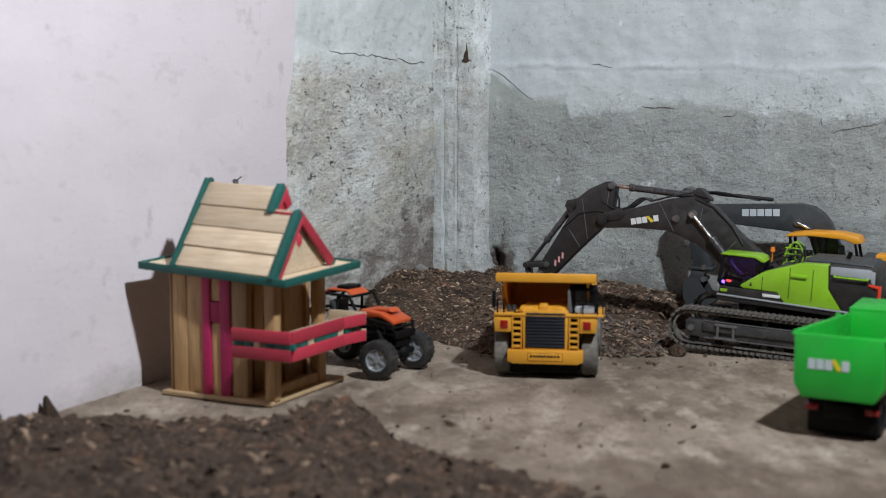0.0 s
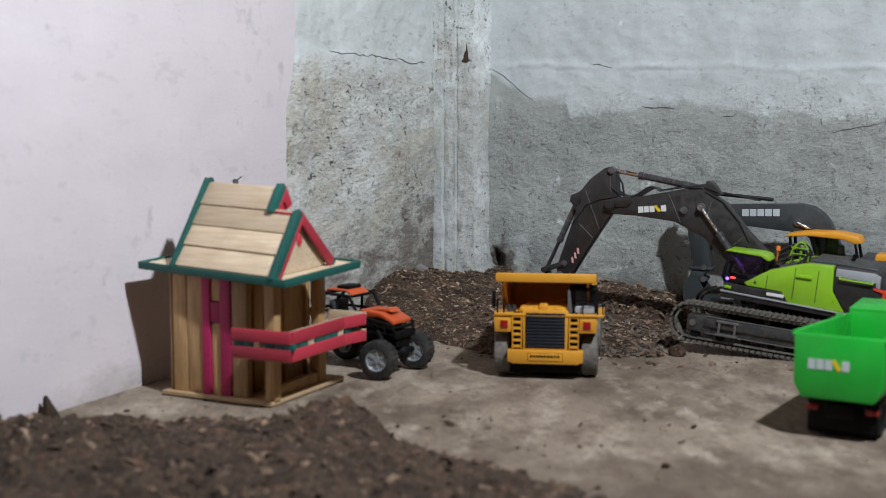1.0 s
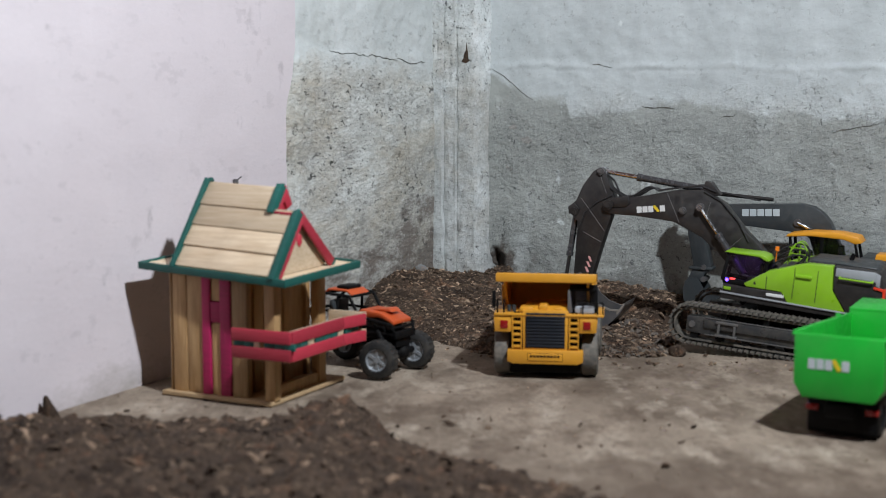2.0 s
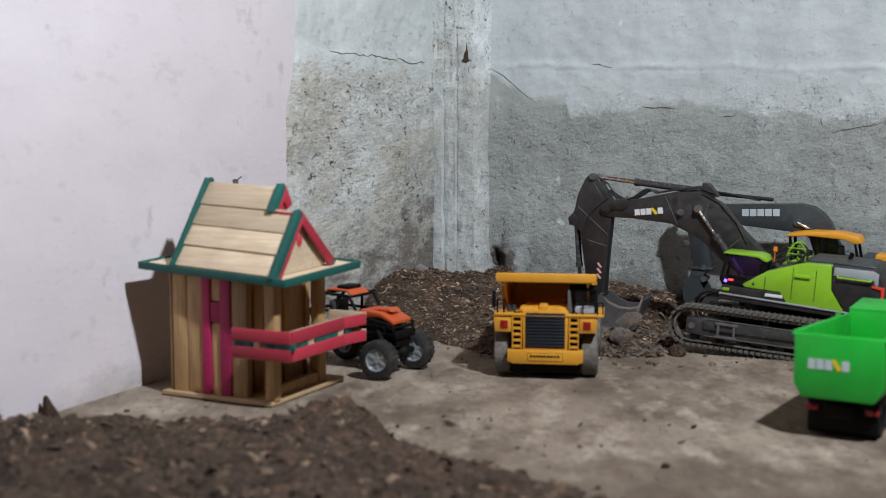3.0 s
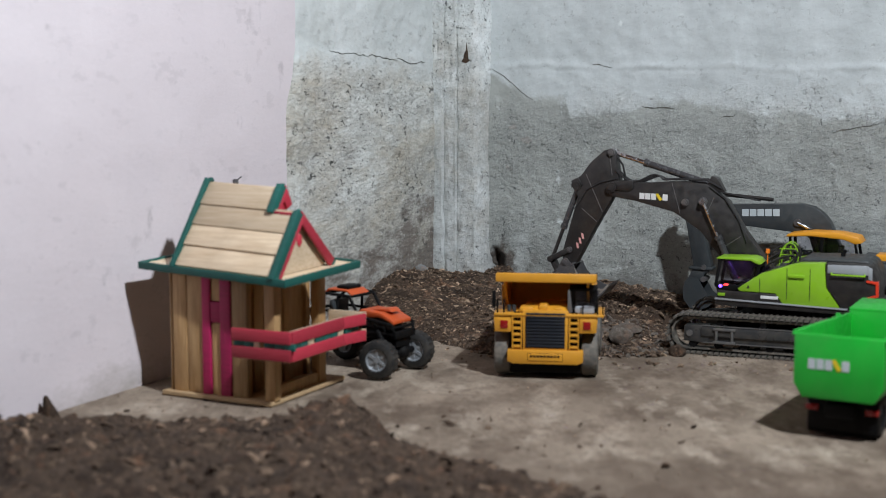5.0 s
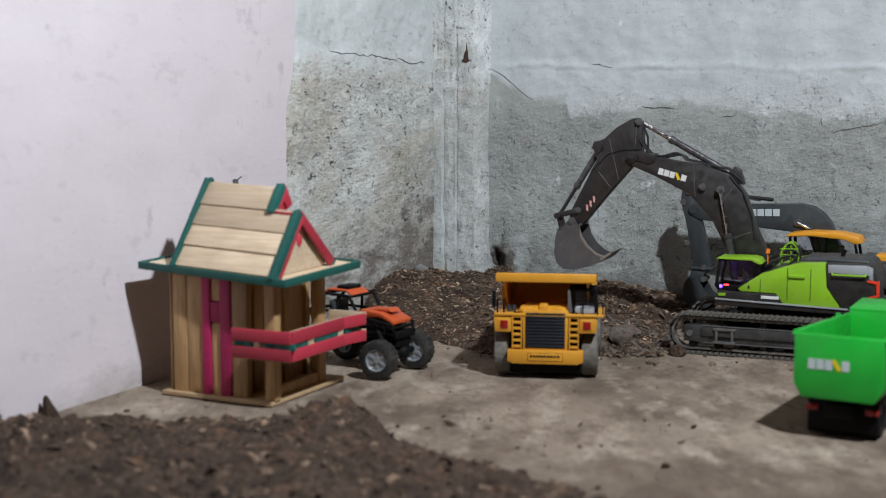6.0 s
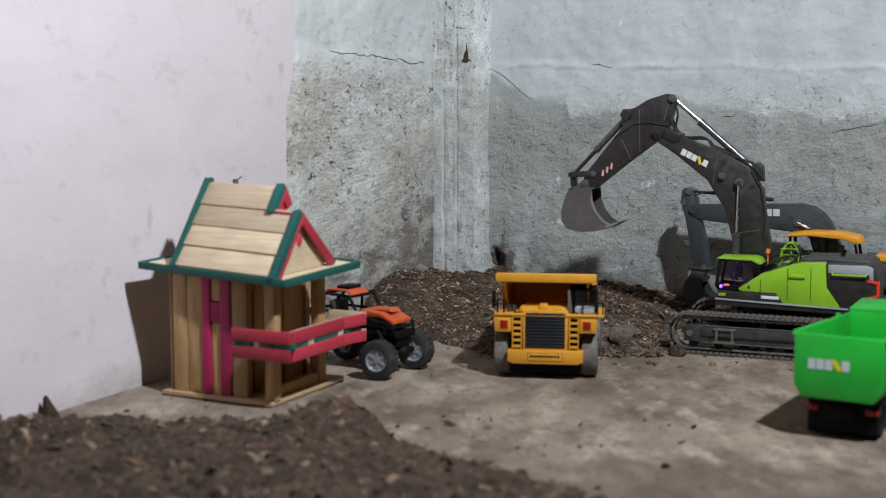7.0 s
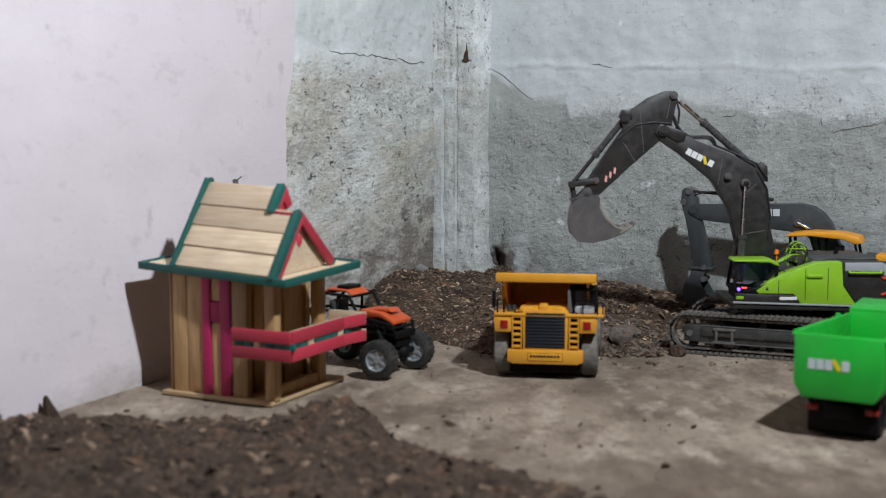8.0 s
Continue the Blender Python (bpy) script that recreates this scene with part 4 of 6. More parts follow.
for k in range(3):
    p = ex(0.2395 + 0.0062 * k, 0.2545 - 0.0050 * k)
    bm = prism(bmesh.new(), [(p[0] - 0.0022, p[1] + 0.0015), (p[0] + 0.0006, p[1] + 0.0032), (p[0] + 0.0022, p[1] - 0.0052), (p[0] - 0.0006, p[1] - 0.0069)], 0.0098, 0.0104)
    on_stick("hazard_stripe", bm, PINK_DECAL, "pale red hazard stripe")
bm = bmesh.new()
tube(bm, [(a2[0], 0.0108, a2[1]) for a2 in [ex(0.160, 0.310), ex(0.185, 0.3140), ex(0.208, 0.3120), ex(0.222, 0.302), ex(0.236, 0.293)]], 0.0011)
on_stick("hose", bm, HOSE)
bm = bmesh.new()
tube(bm, [(a2[0], 0.0040, a2[1]) for a2 in [ex(0.1515, 0.343), ex(0.1475, 0.325), ex(0.1500, 0.310), ex(0.155, 0.300)]], 0.0015)
on_stick("hose", bm, HOSE)

for (a, b), (c, d) in (((0.2010, 0.3330), (0.1990, 0.2740)), ((0.2255, 0.2900), (0.2120, 0.2640)), ((0.1570, 0.3500), (0.1660, 0.3170))):
    p, q = ex(a, b), ex(c, d)
    on_stick("weld_seam", tube(bmesh.new(), [(p[0], 0.0100, p[1]), (q[0], 0.0100, q[1])], 0.0005, 5), SEAM)

# bucket about the wrist
back_plate = [(0.2640, 0.2200), (0.2800, 0.2190), (0.2975, 0.2160), (0.3020, 0.2040), (0.3065, 0.1880), (0.3060, 0.1745), (0.2990, 0.1650), (0.2810, 0.1610), (0.2600, 0.1625), (0.2400, 0.1670), (0.2280, 0.1735)]
bm = strip(bmesh.new(), exs(back_plate, WRIST), 0.0022, -0.025, 0.025)
for y in (-0.025, 0.0228):
    prism(bm, exs([(0.2640, 0.2195), (0.2630, 0.2050), (0.2570, 0.1900), (0.2465, 0.1770), (0.2350, 0.1705)] + back_plate[:0:-1], WRIST), y, y + 0.0022)
for y in (-0.012, 0.008):
    prism(bm, exs([(0.2700, 0.2180), (0.2735, 0.2310), (0.2820, 0.2310), (0.2930, 0.2225), (0.3030, 0.2200), (0.2990, 0.2130), (0.2800, 0.2130)], WRIST), y, y + 0.004)
bucket = part("bucket", bm, STEEL, excavator, "worn grey steel-look digging bucket")
bm = prism(bmesh.new(), exs([(0.2430, 0.1655), (0.2430, 0.1690), (0.2262, 0.1752), (0.2262, 0.1725)], WRIST), -0.0252, 0.0252, 0.0004)
part("cutting_edge", bm, WORN_LIP, bucket, "bare worn cutting edge with soil on it")
for y in (-0.0256, 0.0244):
    bm = prism(bmesh.new(), exs([(0.2640, 0.2150), (0.2630, 0.2050), (0.2570, 0.1900), (0.2465, 0.1770), (0.2350, 0.1705), (0.2375, 0.1690), (0.2490, 0.1755), (0.2600, 0.1890), (0.2660, 0.2050)], WRIST), y, y + 0.0012)
    part("side_edge", bm, WORN_LIP, bucket, "bare worn side edge")
for k in range(3):
    a, b = [(0.300, 0.196), (0.292, 0.176), (0.276, 0.170)][k], [(0.286, 0.204), (0.274, 0.192), (0.262, 0.184)][k]
    p, q = exs([a, b], WRIST)
    part("scratch", tube(bmesh.new(), [(p[0], 0.0249, p[1]), (q[0], 0.0249, q[1])], 0.0005, 4), SEAM, bucket)
for k in range(5):
    y = -0.023 + 0.0105 * k
    bm = prism(bmesh.new(), exs([(0.2330, 0.1690), (0.2330, 0.1730), (0.2190, 0.1760)], WRIST), y, y + 0.005, 0.0004)
    part("bucket_tooth", bm, STEEL, bucket)
LINK_B, LINK_C = ex(0.2980, 0.2395), ex(0.2960, 0.2165)
bm = bmesh.new()
for y in (-0.0135, 0.0105):
    length = math.hypot(LINK_B[0] - LINK_A[0], LINK_B[1] - LINK_A[1])
    box(bm, -0.004, 0.004, y, y + 0.003, -0.004, length + 0.004, 0.0015)
rod(bm, (0, -0.014, length), (0, 0.014, length), 0.0042)
rocker = part("bucket_rocker", bm, CHARCOAL, excavator)
length = math.hypot(LINK_B[0] - LINK_C[0], LINK_B[1] - LINK_C[1])
bm = box(bmesh.new(), -0.0035, 0.0035, -0.0085, 0.0085, -0.0035, length + 0.0035, 0.0015)
rod(bm, (0, -0.013, 0), (0, 0.013, 0), 0.0042)
bucket_link = part("bucket_link", bm, CHARCOAL, excavator)


def ram(name, barrel_r, barrel_len, rod_r, rod_len, y_list=(0.0,), rod_material=CHROME):
    made = []
    for y in y_list:
        bm = rod(bmesh.new(), (0, 0, -0.004), (0, 0, barrel_len), barrel_r)
        rod(bm, (0, 0, barrel_len - 0.006), (0, 0, barrel_len), barrel_r * 1.2)
        barrel = part(name + "_barrel", bm, GLOSS_BLACK, excavator, "glossy black cylinder barrel")
        bm = rod(bmesh.new(), (0, 0, -rod_len), (0, 0, 0.002), rod_r)
        rod(bm, (0, -barrel_r * 0.9, 0), (0, barrel_r * 0.9, 0), rod_r * 1.7)
        piston = part(name + "_rod", bm, rod_material, excavator, "polished hydraulic rod")
        made.append((barrel, piston, y))
    return made


stick_ram = ram("stick_cylinder", 0.0050, 0.104, 0.0034, 0.090)
boom_ram = ram("boom_cylinder", 0.0052, 0.062, 0.0024, 0.090, (0.0172, -0.0172))
bucket_ram = ram("bucket_cylinder", 0.0045, 0.068, 0.0028, 0.070, rod_material=CHARCOAL)
RAM_FOOT = ex(0.0620, 0.1050)


# ---- the wooden toy house: x along its plank front, y into it ----
def toy_house():
    home = thing("toy_house", pose(-0.196, 1.431, 0.0, 0, 0, -25.8), "small wooden toy house with teal eaves and a crimson balcony", "toy house")
    rng = random.Random(3)

    def piece(name, material, x0, x1, y0, y1, z0, z1, bevel=0.0008, parent=None, label="", m=None):
        return part(name, box(bmesh.new(), x0, x1, y0, y1, z0, z1, bevel, m), material, parent or home, label)

    piece("base_plate", WOOD, -0.147, 0.006, -0.006, 0.158, 0.0, 0.005, label="thin pale wooden base plate")
    front = piece("front_wall", WOOD_WALL, -0.134, -0.030, 0.006, 0.009, 0.005, 0.147, 0.0, label="warm brown plank wall")
    layout = [(-0.134, -0.1145, 0), (-0.1138, -0.0925, 0), (-0.0915, -0.0800, 1), (-0.0793, -0.0672, 2), (-0.0665, -0.0520, 1), (-0.0510, -0.0300, 0)]
    for x0, x1, kind in layout:
        d = rng.uniform(0.0, 0.0015)
        if kind == 1:
            piece("painted_strip", MAGENTA, x0, x1, -0.0015, 0.006, 0.005, 0.147, parent=front, label="magenta painted upright strip")
        elif kind == 2:
            piece("plank", WOOD_WALL, x0, x1, 0.001, 0.006, 0.005, 0.089, parent=front)
            piece("painted_bar", MAGENTA, x0 - 0.001, x1 + 0.001, -0.0005, 0.006, 0.090, 0.114, parent=front, label="magenta painted crossbar")
            piece("plank", WOOD_WALL, x0, x1, 0.001, 0.006, 0.115, 0.147, parent=front)
        else:
            piece("plank", WOOD_WALL, x0, x1, d, 0.006, 0.005, 0.147, parent=front)
    left = piece("left_wall", WOOD_WALL, -0.1365, -0.1350, 0.006, 0.150, 0.005, 0.147, 0.0)
    for i in range(6):
        y = 0.002 + i * 0.0245
        piece("plank", WOOD_WALL, -0.1395, -0.1366, y, y + 0.0235, 0.005, 0.147, parent=left)
    back = piece("back_wall", WOOD_WALL, -0.138, -0.040, 0.150, 0.152, 0.005, 0.147, 0.0)
    for i in range(5):
        x = -0.137 + i * 0.0195
        piece("plank", WOOD_WALL, x, x + 0.0185, 0.1445, 0.1495, 0.005, 0.147, parent=back)
    inner = piece("inner_wall", WOOD_WALL, -0.050, -0.046, 0.030, 0.148, 0.005, 0.147, 0.0)
    for i in range(4):
        y = 0.032 + i * 0.021
        piece("plank", WOOD_WALL, -0.0455, -0.0415, y, y + 0.019 - 0.002 * (i == 2), 0.005, 0.147, parent=inner)
    for x0, x1, y0, y1 in ((-0.006, 0.008, -0.001, 0.012), (-0.012, 0.000, 0.108, 0.124)):
        piece("post", WOOD_WALL, x0, x1, y0, y1, 0.005, 0.147, 0.001, label="square wooden corner post")
    piece("low_rail", WOOD_WALL, -0.007, -0.002, 0.012, 0.108, 0.005, 0.018)
    # balcony round the open corner
    deck = piece("balcony_deck", WOOD, -0.028, 0.043, -0.023, 0.130, 0.056, 0.060, label="pale balcony floor")
    for name, z0, z1 in (("balcony_rail", 0.0775, 0.0915), ("balcony_rail", 0.0580, 0.0712)):
        piece(name, CRIMSON, -0.032, 0.046, -0.029, -0.025, z0, z1, 0.001, deck, "crimson balcony rail")
        piece(name, CRIMSON, 0.043, 0.047, -0.0248, 0.088, z0, z1, 0.001, deck, "crimson balcony rail")
        piece(name, CRIMSON, -0.0012, 0.0012, 0.0, 0.040, z0, z1, 0.001, deck, "crimson balcony rail", m=pose(0.0450, 0.088, 0, 0, 0, -12))
        piece("rear_rail", WOOD_ROOF, 0.002, 0.053, 0.126, 0.130, z0, z1 + 0.001, 0.001, deck, "pale wooden rear rail")
        piece("rail_lining", WOOD_ROOF, 0.0408, 0.0428, -0.0225, 0.088, z0 + 0.001, z1, 0.0005, deck, "pale wooden rail lining")
    for k in range(6):
        x = -0.030 + k * 0.0135
        piece("baluster", TEAL if k != 2 else WOOD_ROOF, x, x + (0.0132 if k != 2 else 0.008), -0.0265, -0.0238, 0.0705, 0.0785, 0.0004, deck, "teal infill block" if k != 2 else "")
    for k in range(9):
        y = -0.022 + k * 0.0165
        piece("baluster", TEAL if k % 4 != 2 else WOOD_ROOF, 0.0420, 0.0450, y, y + (0.0160 if k % 4 != 2 else 0.010), 0.0705, 0.0785, 0.0004, deck, "teal infill block" if k % 4 != 2 else "")
    # eaves and roof sit a little askew on the walls
    def top(name, bm, material, parent, label=""):
        bmesh.ops.transform(bm, matrix=SKEW, verts=bm.verts)
        return part(name, bm, material, parent, label)

    SKEW = pose(-0.07, 0.07, 0.002, 0, 0, -4.5) @ pose(0.07, -0.07, 0)
    # the whole roof leans towards the open corner
    hinge = Vector((0.215, 0.1485, 0)).normalized()
    SKEW = Matrix.Translation((-0.169, -0.0175, 0.149)) @ Matrix.Rotation(radians(3.4), 4, hinge) @ Matrix.Translation((0.169, 0.0175, -0.149)) @ SKEW
    eave = top("eave_board", box(bmesh.new(), -0.165, 0.042, -0.014, 0.128, 0.1475, 0.1515), WOOD_ROOF, home, "pale eave board with teal edging")
    for x0, x1, y0, y1 in ((-0.169, 0.046, -0.0175, -0.0140), (0.042, 0.046, -0.0138, 0.131), (-0.169, -0.165, -0.0138, 0.131), (-0.1648, 0.0418, 0.128, 0.1315)):
        top("eave_edge", box(bmesh.new(), x0, x1, y0, y1, 0.1450, 0.1540, 0.0008), TEAL, eave, "teal painted edge")
    width = 0.0268
    for x0, x1, y_top, apex, first in ((-0.1150, -0.014, 0.052, 0.2440, 0.077), (-0.0138, 0.0225, 0.0340, 0.2180, -0.004)):
        slope = math.atan2(apex - 0.153, y_top + 0.011)
        length = math.hypot(apex - 0.153, y_top + 0.011)
        roof = top("gable_core", prism(bmesh.new(), [(-0.006, 0.1525), (0.093, 0.1525), (y_top, apex - 0.006)], x0 + 0.001, x1 - 0.001, axis="x"), WOOD_ROOF, home, "pale wooden gable")
        back = math.atan2(apex - 0.153, 0.098 - y_top)
        for side in (1, -1):
            run = length if side == 1 else math.hypot(apex - 0.153, 0.098 - y_top)
            m = pose(0, -0.011, 0.153, math.degrees(slope)) if side == 1 else pose(0, 0.098, 0.153) @ Matrix.Diagonal((1, -1, 1, 1)) @ pose(0, 0, 0, math.degrees(back))
            a = 0.0
            while a < run - 0.004:
                low_board = side == 1 and a < 0.06
                if low_board and x0 > -0.05:
                    a += width
                    continue
                bm = box(bmesh.new(), x0, 0.0225 if low_board else x1, a, min(a + width + 0.003, run), 0.0, 0.0036, 0.0006, m @ pose(0, a, rng.uniform(0, 0.0006), -4.2) @ pose(0, -a, 0))
                top("roof_board", bm, WOOD_ROOF, roof)
                a += width
            for x, low in ((x0 - 0.0045, -0.004), (x1, first)):
                if x < 0 and x0 > -0.03:
                    continue
                wide = 0.0085 if side == 1 and x > x0 else 0.0055
                bm = box(bmesh.new(), x if x > x0 else x0 - wide, x + wide if x > x0 else x0, low, run + 0.003, -0.003, 0.0070, 0.0008, m)
                top("barge_board", bm, TEAL, roof, "teal painted barge board")
            out, deep = (0.0086, -0.0062) if side == 1 else (0.0056, -0.0045)
            bm = box(bmesh.new(), x1 + out - 0.003, x1 + out + 0.0012, max(first, 0.002), run + 0.001, deep, -0.0022 if side == 1 else 0.0062, 0.0005, m)
            top("gable_trim", bm, CRIMSON, roof, "crimson gable trim")
    face = prism(bmesh.new(), [(0.0345, 0.2135), (0.065, 0.2135), (0.0518, 0.2385)], -0.0142, -0.0105, axis="x")
    top("gable_face", face, CRIMSON, home, "crimson painted upper gable")
    top("porch_ridge", box(bmesh.new(), -0.0135, 0.0290, 0.031, 0.039, 0.2170, 0.2205, 0.0006), CRIMSON, home, "crimson porch ridge strip")
    p = bmesh.new()
    bmesh.ops.create_uvsphere(p, u_segments=12, v_segments=8, radius=0.006, matrix=pose(0.0222, 0.042, 0.188) @ Matrix.Diagonal((0.2, 0.8, 1.2, 1)))
    top("gable_mark", p, CRIMSON, home, "small crimson mark on the gable")
    return home


toy_house()


def wheel(parent, name, x, y, z, r, w, tyre, hub, lugs, tread=0.0012, axis_turn=0.0, steer=0.0):
    """A tyre with lugs and a dished rim; the axle lies along the parent's y."""
    at = pose(x, y, z, 0, 0, axis_turn + steer)
    bm = bmesh.new()
    rings, seg = [], lugs * 2
    for i in range(seg):
        a = 2 * math.pi * i / seg
        k = r + (tread if i % 2 else -tread)
        prof = [(r * 0.56, -w / 2 + 0.001), (r * 0.62, -w / 2), (r * 0.86, -w / 2 * 0.97), (k * 0.955, -w / 2 * 0.84), (k, -w * 0.25), (k * 0.985 if i % 2 else k, 0), (k, w * 0.25), (k * 0.955, w / 2 * 0.84), (r * 0.86, w / 2 * 0.97), (r * 0.62, w / 2), (r * 0.56, w / 2 - 0.001)]
        rings.append([bm.verts.new((q * math.cos(a), y1, q * math.sin(a))) for q, y1 in prof])
    for i in range(seg):
        p, q = rings[i], rings[(i + 1) % seg]
        for j in range(len(p)):
            bm.faces.new((p[j], q[j], q[(j + 1) % len(p)], p[(j + 1) % len(p)]))
    body = part(name, bm, tyre, parent, "", at)
    bm = lathe(bmesh.new(), [(r * 0.10, -w * 0.30), (r * 0.50, -w * 0.33), (r * 0.57, -w * 0.47), (r * 0.60, -w * 0.44), (r * 0.60, w * 0.44), (r * 0.57, w * 0.47), (r * 0.50, w * 0.33), (r * 0.10, w * 0.30)], 24)
    rod(bm, (0, -w * 0.42, 0), (0, w * 0.42, 0), r * 0.17, 12)
    for i in range(6):
        for s in (-1, 1):
            box(bm, -r * 0.07, r * 0.07, s * w * 0.30, s * w * 0.38, r * 0.15, r * 0.52, 0.0, pose(0, 0, 0, 0, 60 * i, 0))
    part("rim", bm, hub, body)
    return body


# ---- the yellow mining dump truck: x to its side, y towards its tail, nose to the camera ----
raised = part


def dump_truck():
    car = thing("toy_dump_truck", pose(0.1268, 1.574, 0.0, 0, 0, -7.7), "yellow plastic toy mining dump truck facing out from the soil", "toy truck")

    def part(name, bm, material, parent, label=""):
        bmesh.ops.translate(bm, vec=(0, 0, 0.0048), verts=bm.verts)
        return raised(name, bm, material, parent, label)

    bm = prism(bmesh.new(), [(0.004, 0.018), (0.004, 0.080), (0.012, 0.084), (0.060, 0.086), (0.060, 0.030), (0.215, 0.030), (0.215, 0.018)], -0.026, 0.026, 0.001, "x")
    body = part("body", bm, YELLOW, car, "yellow chassis and bonnet")
    part("bumper", prism(bmesh.new(), [(-0.047, 0.032), (0.047, 0.032), (0.047, 0.0175), (0.040, 0.0145), (-0.040, 0.0145), (-0.047, 0.0175)], -0.004, 0.010, 0.0012), YELLOW, car)
    part("bumper_recess", box(bmesh.new(), -0.0220, 0.0220, -0.0044, -0.0030, 0.0184, 0.0284, 0.0004), BLACK, car, "dark rim of the bumper plate")
    part("bumper_plate", box(bmesh.new(), -0.0215, 0.0215, -0.0050, -0.0040, 0.0188, 0.0280, 0.0004), YELLOW, car)
    for k in range(9):
        part("lettering_bar", box(bmesh.new(), -0.0185 + 0.0042 * k, -0.0155 + 0.0042 * k, -0.0055, -0.0049, 0.0235, 0.0260), BLACK, car)
    # Black block added between the wheels for the darkness beneath the truck.
    part("under_shade", box(bmesh.new(), -0.043, 0.043, 0.014, 0.205, 0.000, 0.020, 0.002), BLACK, car, "black block added for the shade under the truck")
    part("grille_frame", prism(bmesh.new(), [(-0.0275, 0.031), (0.0275, 0.031), (0.0285, 0.0815), (-0.0285, 0.0815)], -0.0015, 0.004, 0.001), YELLOW, car)
    grille = part("grille", box(bmesh.new(), -0.0243, 0.0243, -0.0019, -0.0010, 0.0345, 0.0785), GRILLE, car, "dark blue-black radiator grille")
    for k in range(11):
        z = 0.0360 + 0.0040 * k
        part("grille_slat", box(bmesh.new(), -0.0242, 0.0242, -0.0034, -0.0019, z, z + 0.0026, 0.0004), GRILLE, grille)
    for s in (-1, 1):
        ladder = part("ladder", box(bmesh.new(), s * 0.0295, s * 0.0405, 0.004, 0.006, 0.032, 0.078), YELLOW, car)
        for x in (0.0290, 0.0398):
            part("ladder_side", box(bmesh.new(), s * x, s * (x + 0.0016), -0.002, 0.005, 0.031, 0.078, 0.0004), YELLOW, ladder)
        for k in range(6):
            part("ladder_rung", box(bmesh.new(), s * 0.0305, s * 0.0398, -0.0015, 0.003, 0.0345 + 0.0075 * k, 0.0375 + 0.0075 * k, 0.0005), YELLOW, ladder)
            # Black fills stand in for the shade between rungs.
            part("rung_shade", box(bmesh.new(), s * 0.0308, s * 0.0396, 0.0032, 0.0042, 0.0378 + 0.0075 * k, 0.0415 + 0.0075 * k), BLACK, ladder)
        fender = part("fender", prism(bmesh.new(), [(s * 0.0420, 0.0535), (s * 0.0630, 0.0540), (s * 0.0645, 0.0740), (s * 0.0420, 0.0745)], -0.001, 0.060, 0.0015), YELLOW, car)
        part("headlight", box(bmesh.new(), s * 0.0465, s * 0.0560, -0.0028, 0.000, 0.0585, 0.0685, 0.0008), RED_LENS, fender, "red square lamp")
        part("headlight_rim", box(bmesh.new(), s * 0.0445, s * 0.0580, -0.0016, 0.001, 0.0565, 0.0705, 0.0008), YELLOW, fender)
        for y in (0.034, 0.172):
            wheel(car, "wheel", s * 0.0545, y, 0.0285, 0.0285, 0.0215 if y < 0.1 else 0.026, TYRE, YELLOW, 26, 0.0005, axis_turn=90)
    part("front_deck", prism(bmesh.new(), [(-0.064, 0.0745), (0.072, 0.0745), (0.072, 0.0775), (-0.064, 0.0775)], -0.003, 0.064, 0.0008), YELLOW, car)
    # bonnet bumps
    for x0, x1, z1 in ((-0.034, -0.014, 0.0845), (-0.010, 0.004, 0.0880), (0.008, 0.022, 0.0840)):
        part("bonnet_box", prism(bmesh.new(), [(x0, 0.078), (x1, 0.078), (x1 - 0.002, z1), (x0 + 0.002, z1)], 0.006, 0.030, 0.0018), YELLOW, car)
    for x in (-0.040, -0.046):
        part("air_filter", rod(bmesh.new(), (x, 0.012, 0.078), (x, 0.012, 0.086), 0.0026), SLATE, car)
    # cab on the truck's left deck
    bm = bmesh.new()
    for x in (0.029, 0.062):
        box(bm, x - 0.0012, x + 0.0012, 0.012, 0.0145, 0.0775, 0.107, 0.0005)
        box(bm, x - 0.0012, x + 0.0012, 0.046, 0.0485, 0.0775, 0.107, 0.0005)
    box(bm, 0.028, 0.063, 0.011, 0.050, 0.105, 0.1080, 0.0008)
    box(bm, 0.028, 0.063, 0.046, 0.050, 0.0775, 0.105, 0.0008)
    box(bm, 0.028, 0.063, 0.012, 0.048, 0.0775, 0.083, 0.0008)
    cab_shell = part("cab", bm, BLACK, car, "dark open-fronted driver cab")
    part("windscreen", box(bmesh.new(), 0.0295, 0.0615, 0.0125, 0.0132, 0.083, 0.105), GLASS, car).visible_shadow = False
    bm = box(bmesh.new(), 0.036, 0.052, 0.026, 0.040, 0.083, 0.090, 0.002)
    box(bm, 0.036, 0.052, 0.037, 0.042, 0.088, 0.102, 0.002)
    part("driver_seat", bm, SLATE, car)
    part("dash_panel", box(bmesh.new(), 0.036, 0.060, 0.003, 0.012, 0.0775, 0.0865, 0.002), SILVER, car, "grey control box")
    part("cab_post", prism(bmesh.new(), [(0.0270, 0.0775), (0.0330, 0.0775), (0.0295, 0.107), (0.0270, 0.107)], 0.006, 0.011, 0.0006), FRAME_EDGE, car, "grey windscreen post")
    for x in (-0.060, -0.052):
        part("deck_rail", rod(bmesh.new(), (x, 0.004, 0.0775), (x, 0.004, 0.094), 0.0012, 8), BLACK, car)
    bm = bmesh.new()
    tube(bm, [(0.064, 0.000, 0.0775), (0.064, 0.000, 0.092), (0.0705, 0.002, 0.092), (0.0705, 0.002, 0.0775)], 0.0009)
    tube(bm, [(0.046, -0.001, 0.0775), (0.046, -0.001, 0.091), (0.064, 0.000, 0.092)], 0.0009)
    part("hand_rail", bm, BLACK, car)
    part("mirror", box(bmesh.new(), -0.0665, -0.0620, 0.002, 0.006, 0.084, 0.105, 0.0008), BLACK, car)
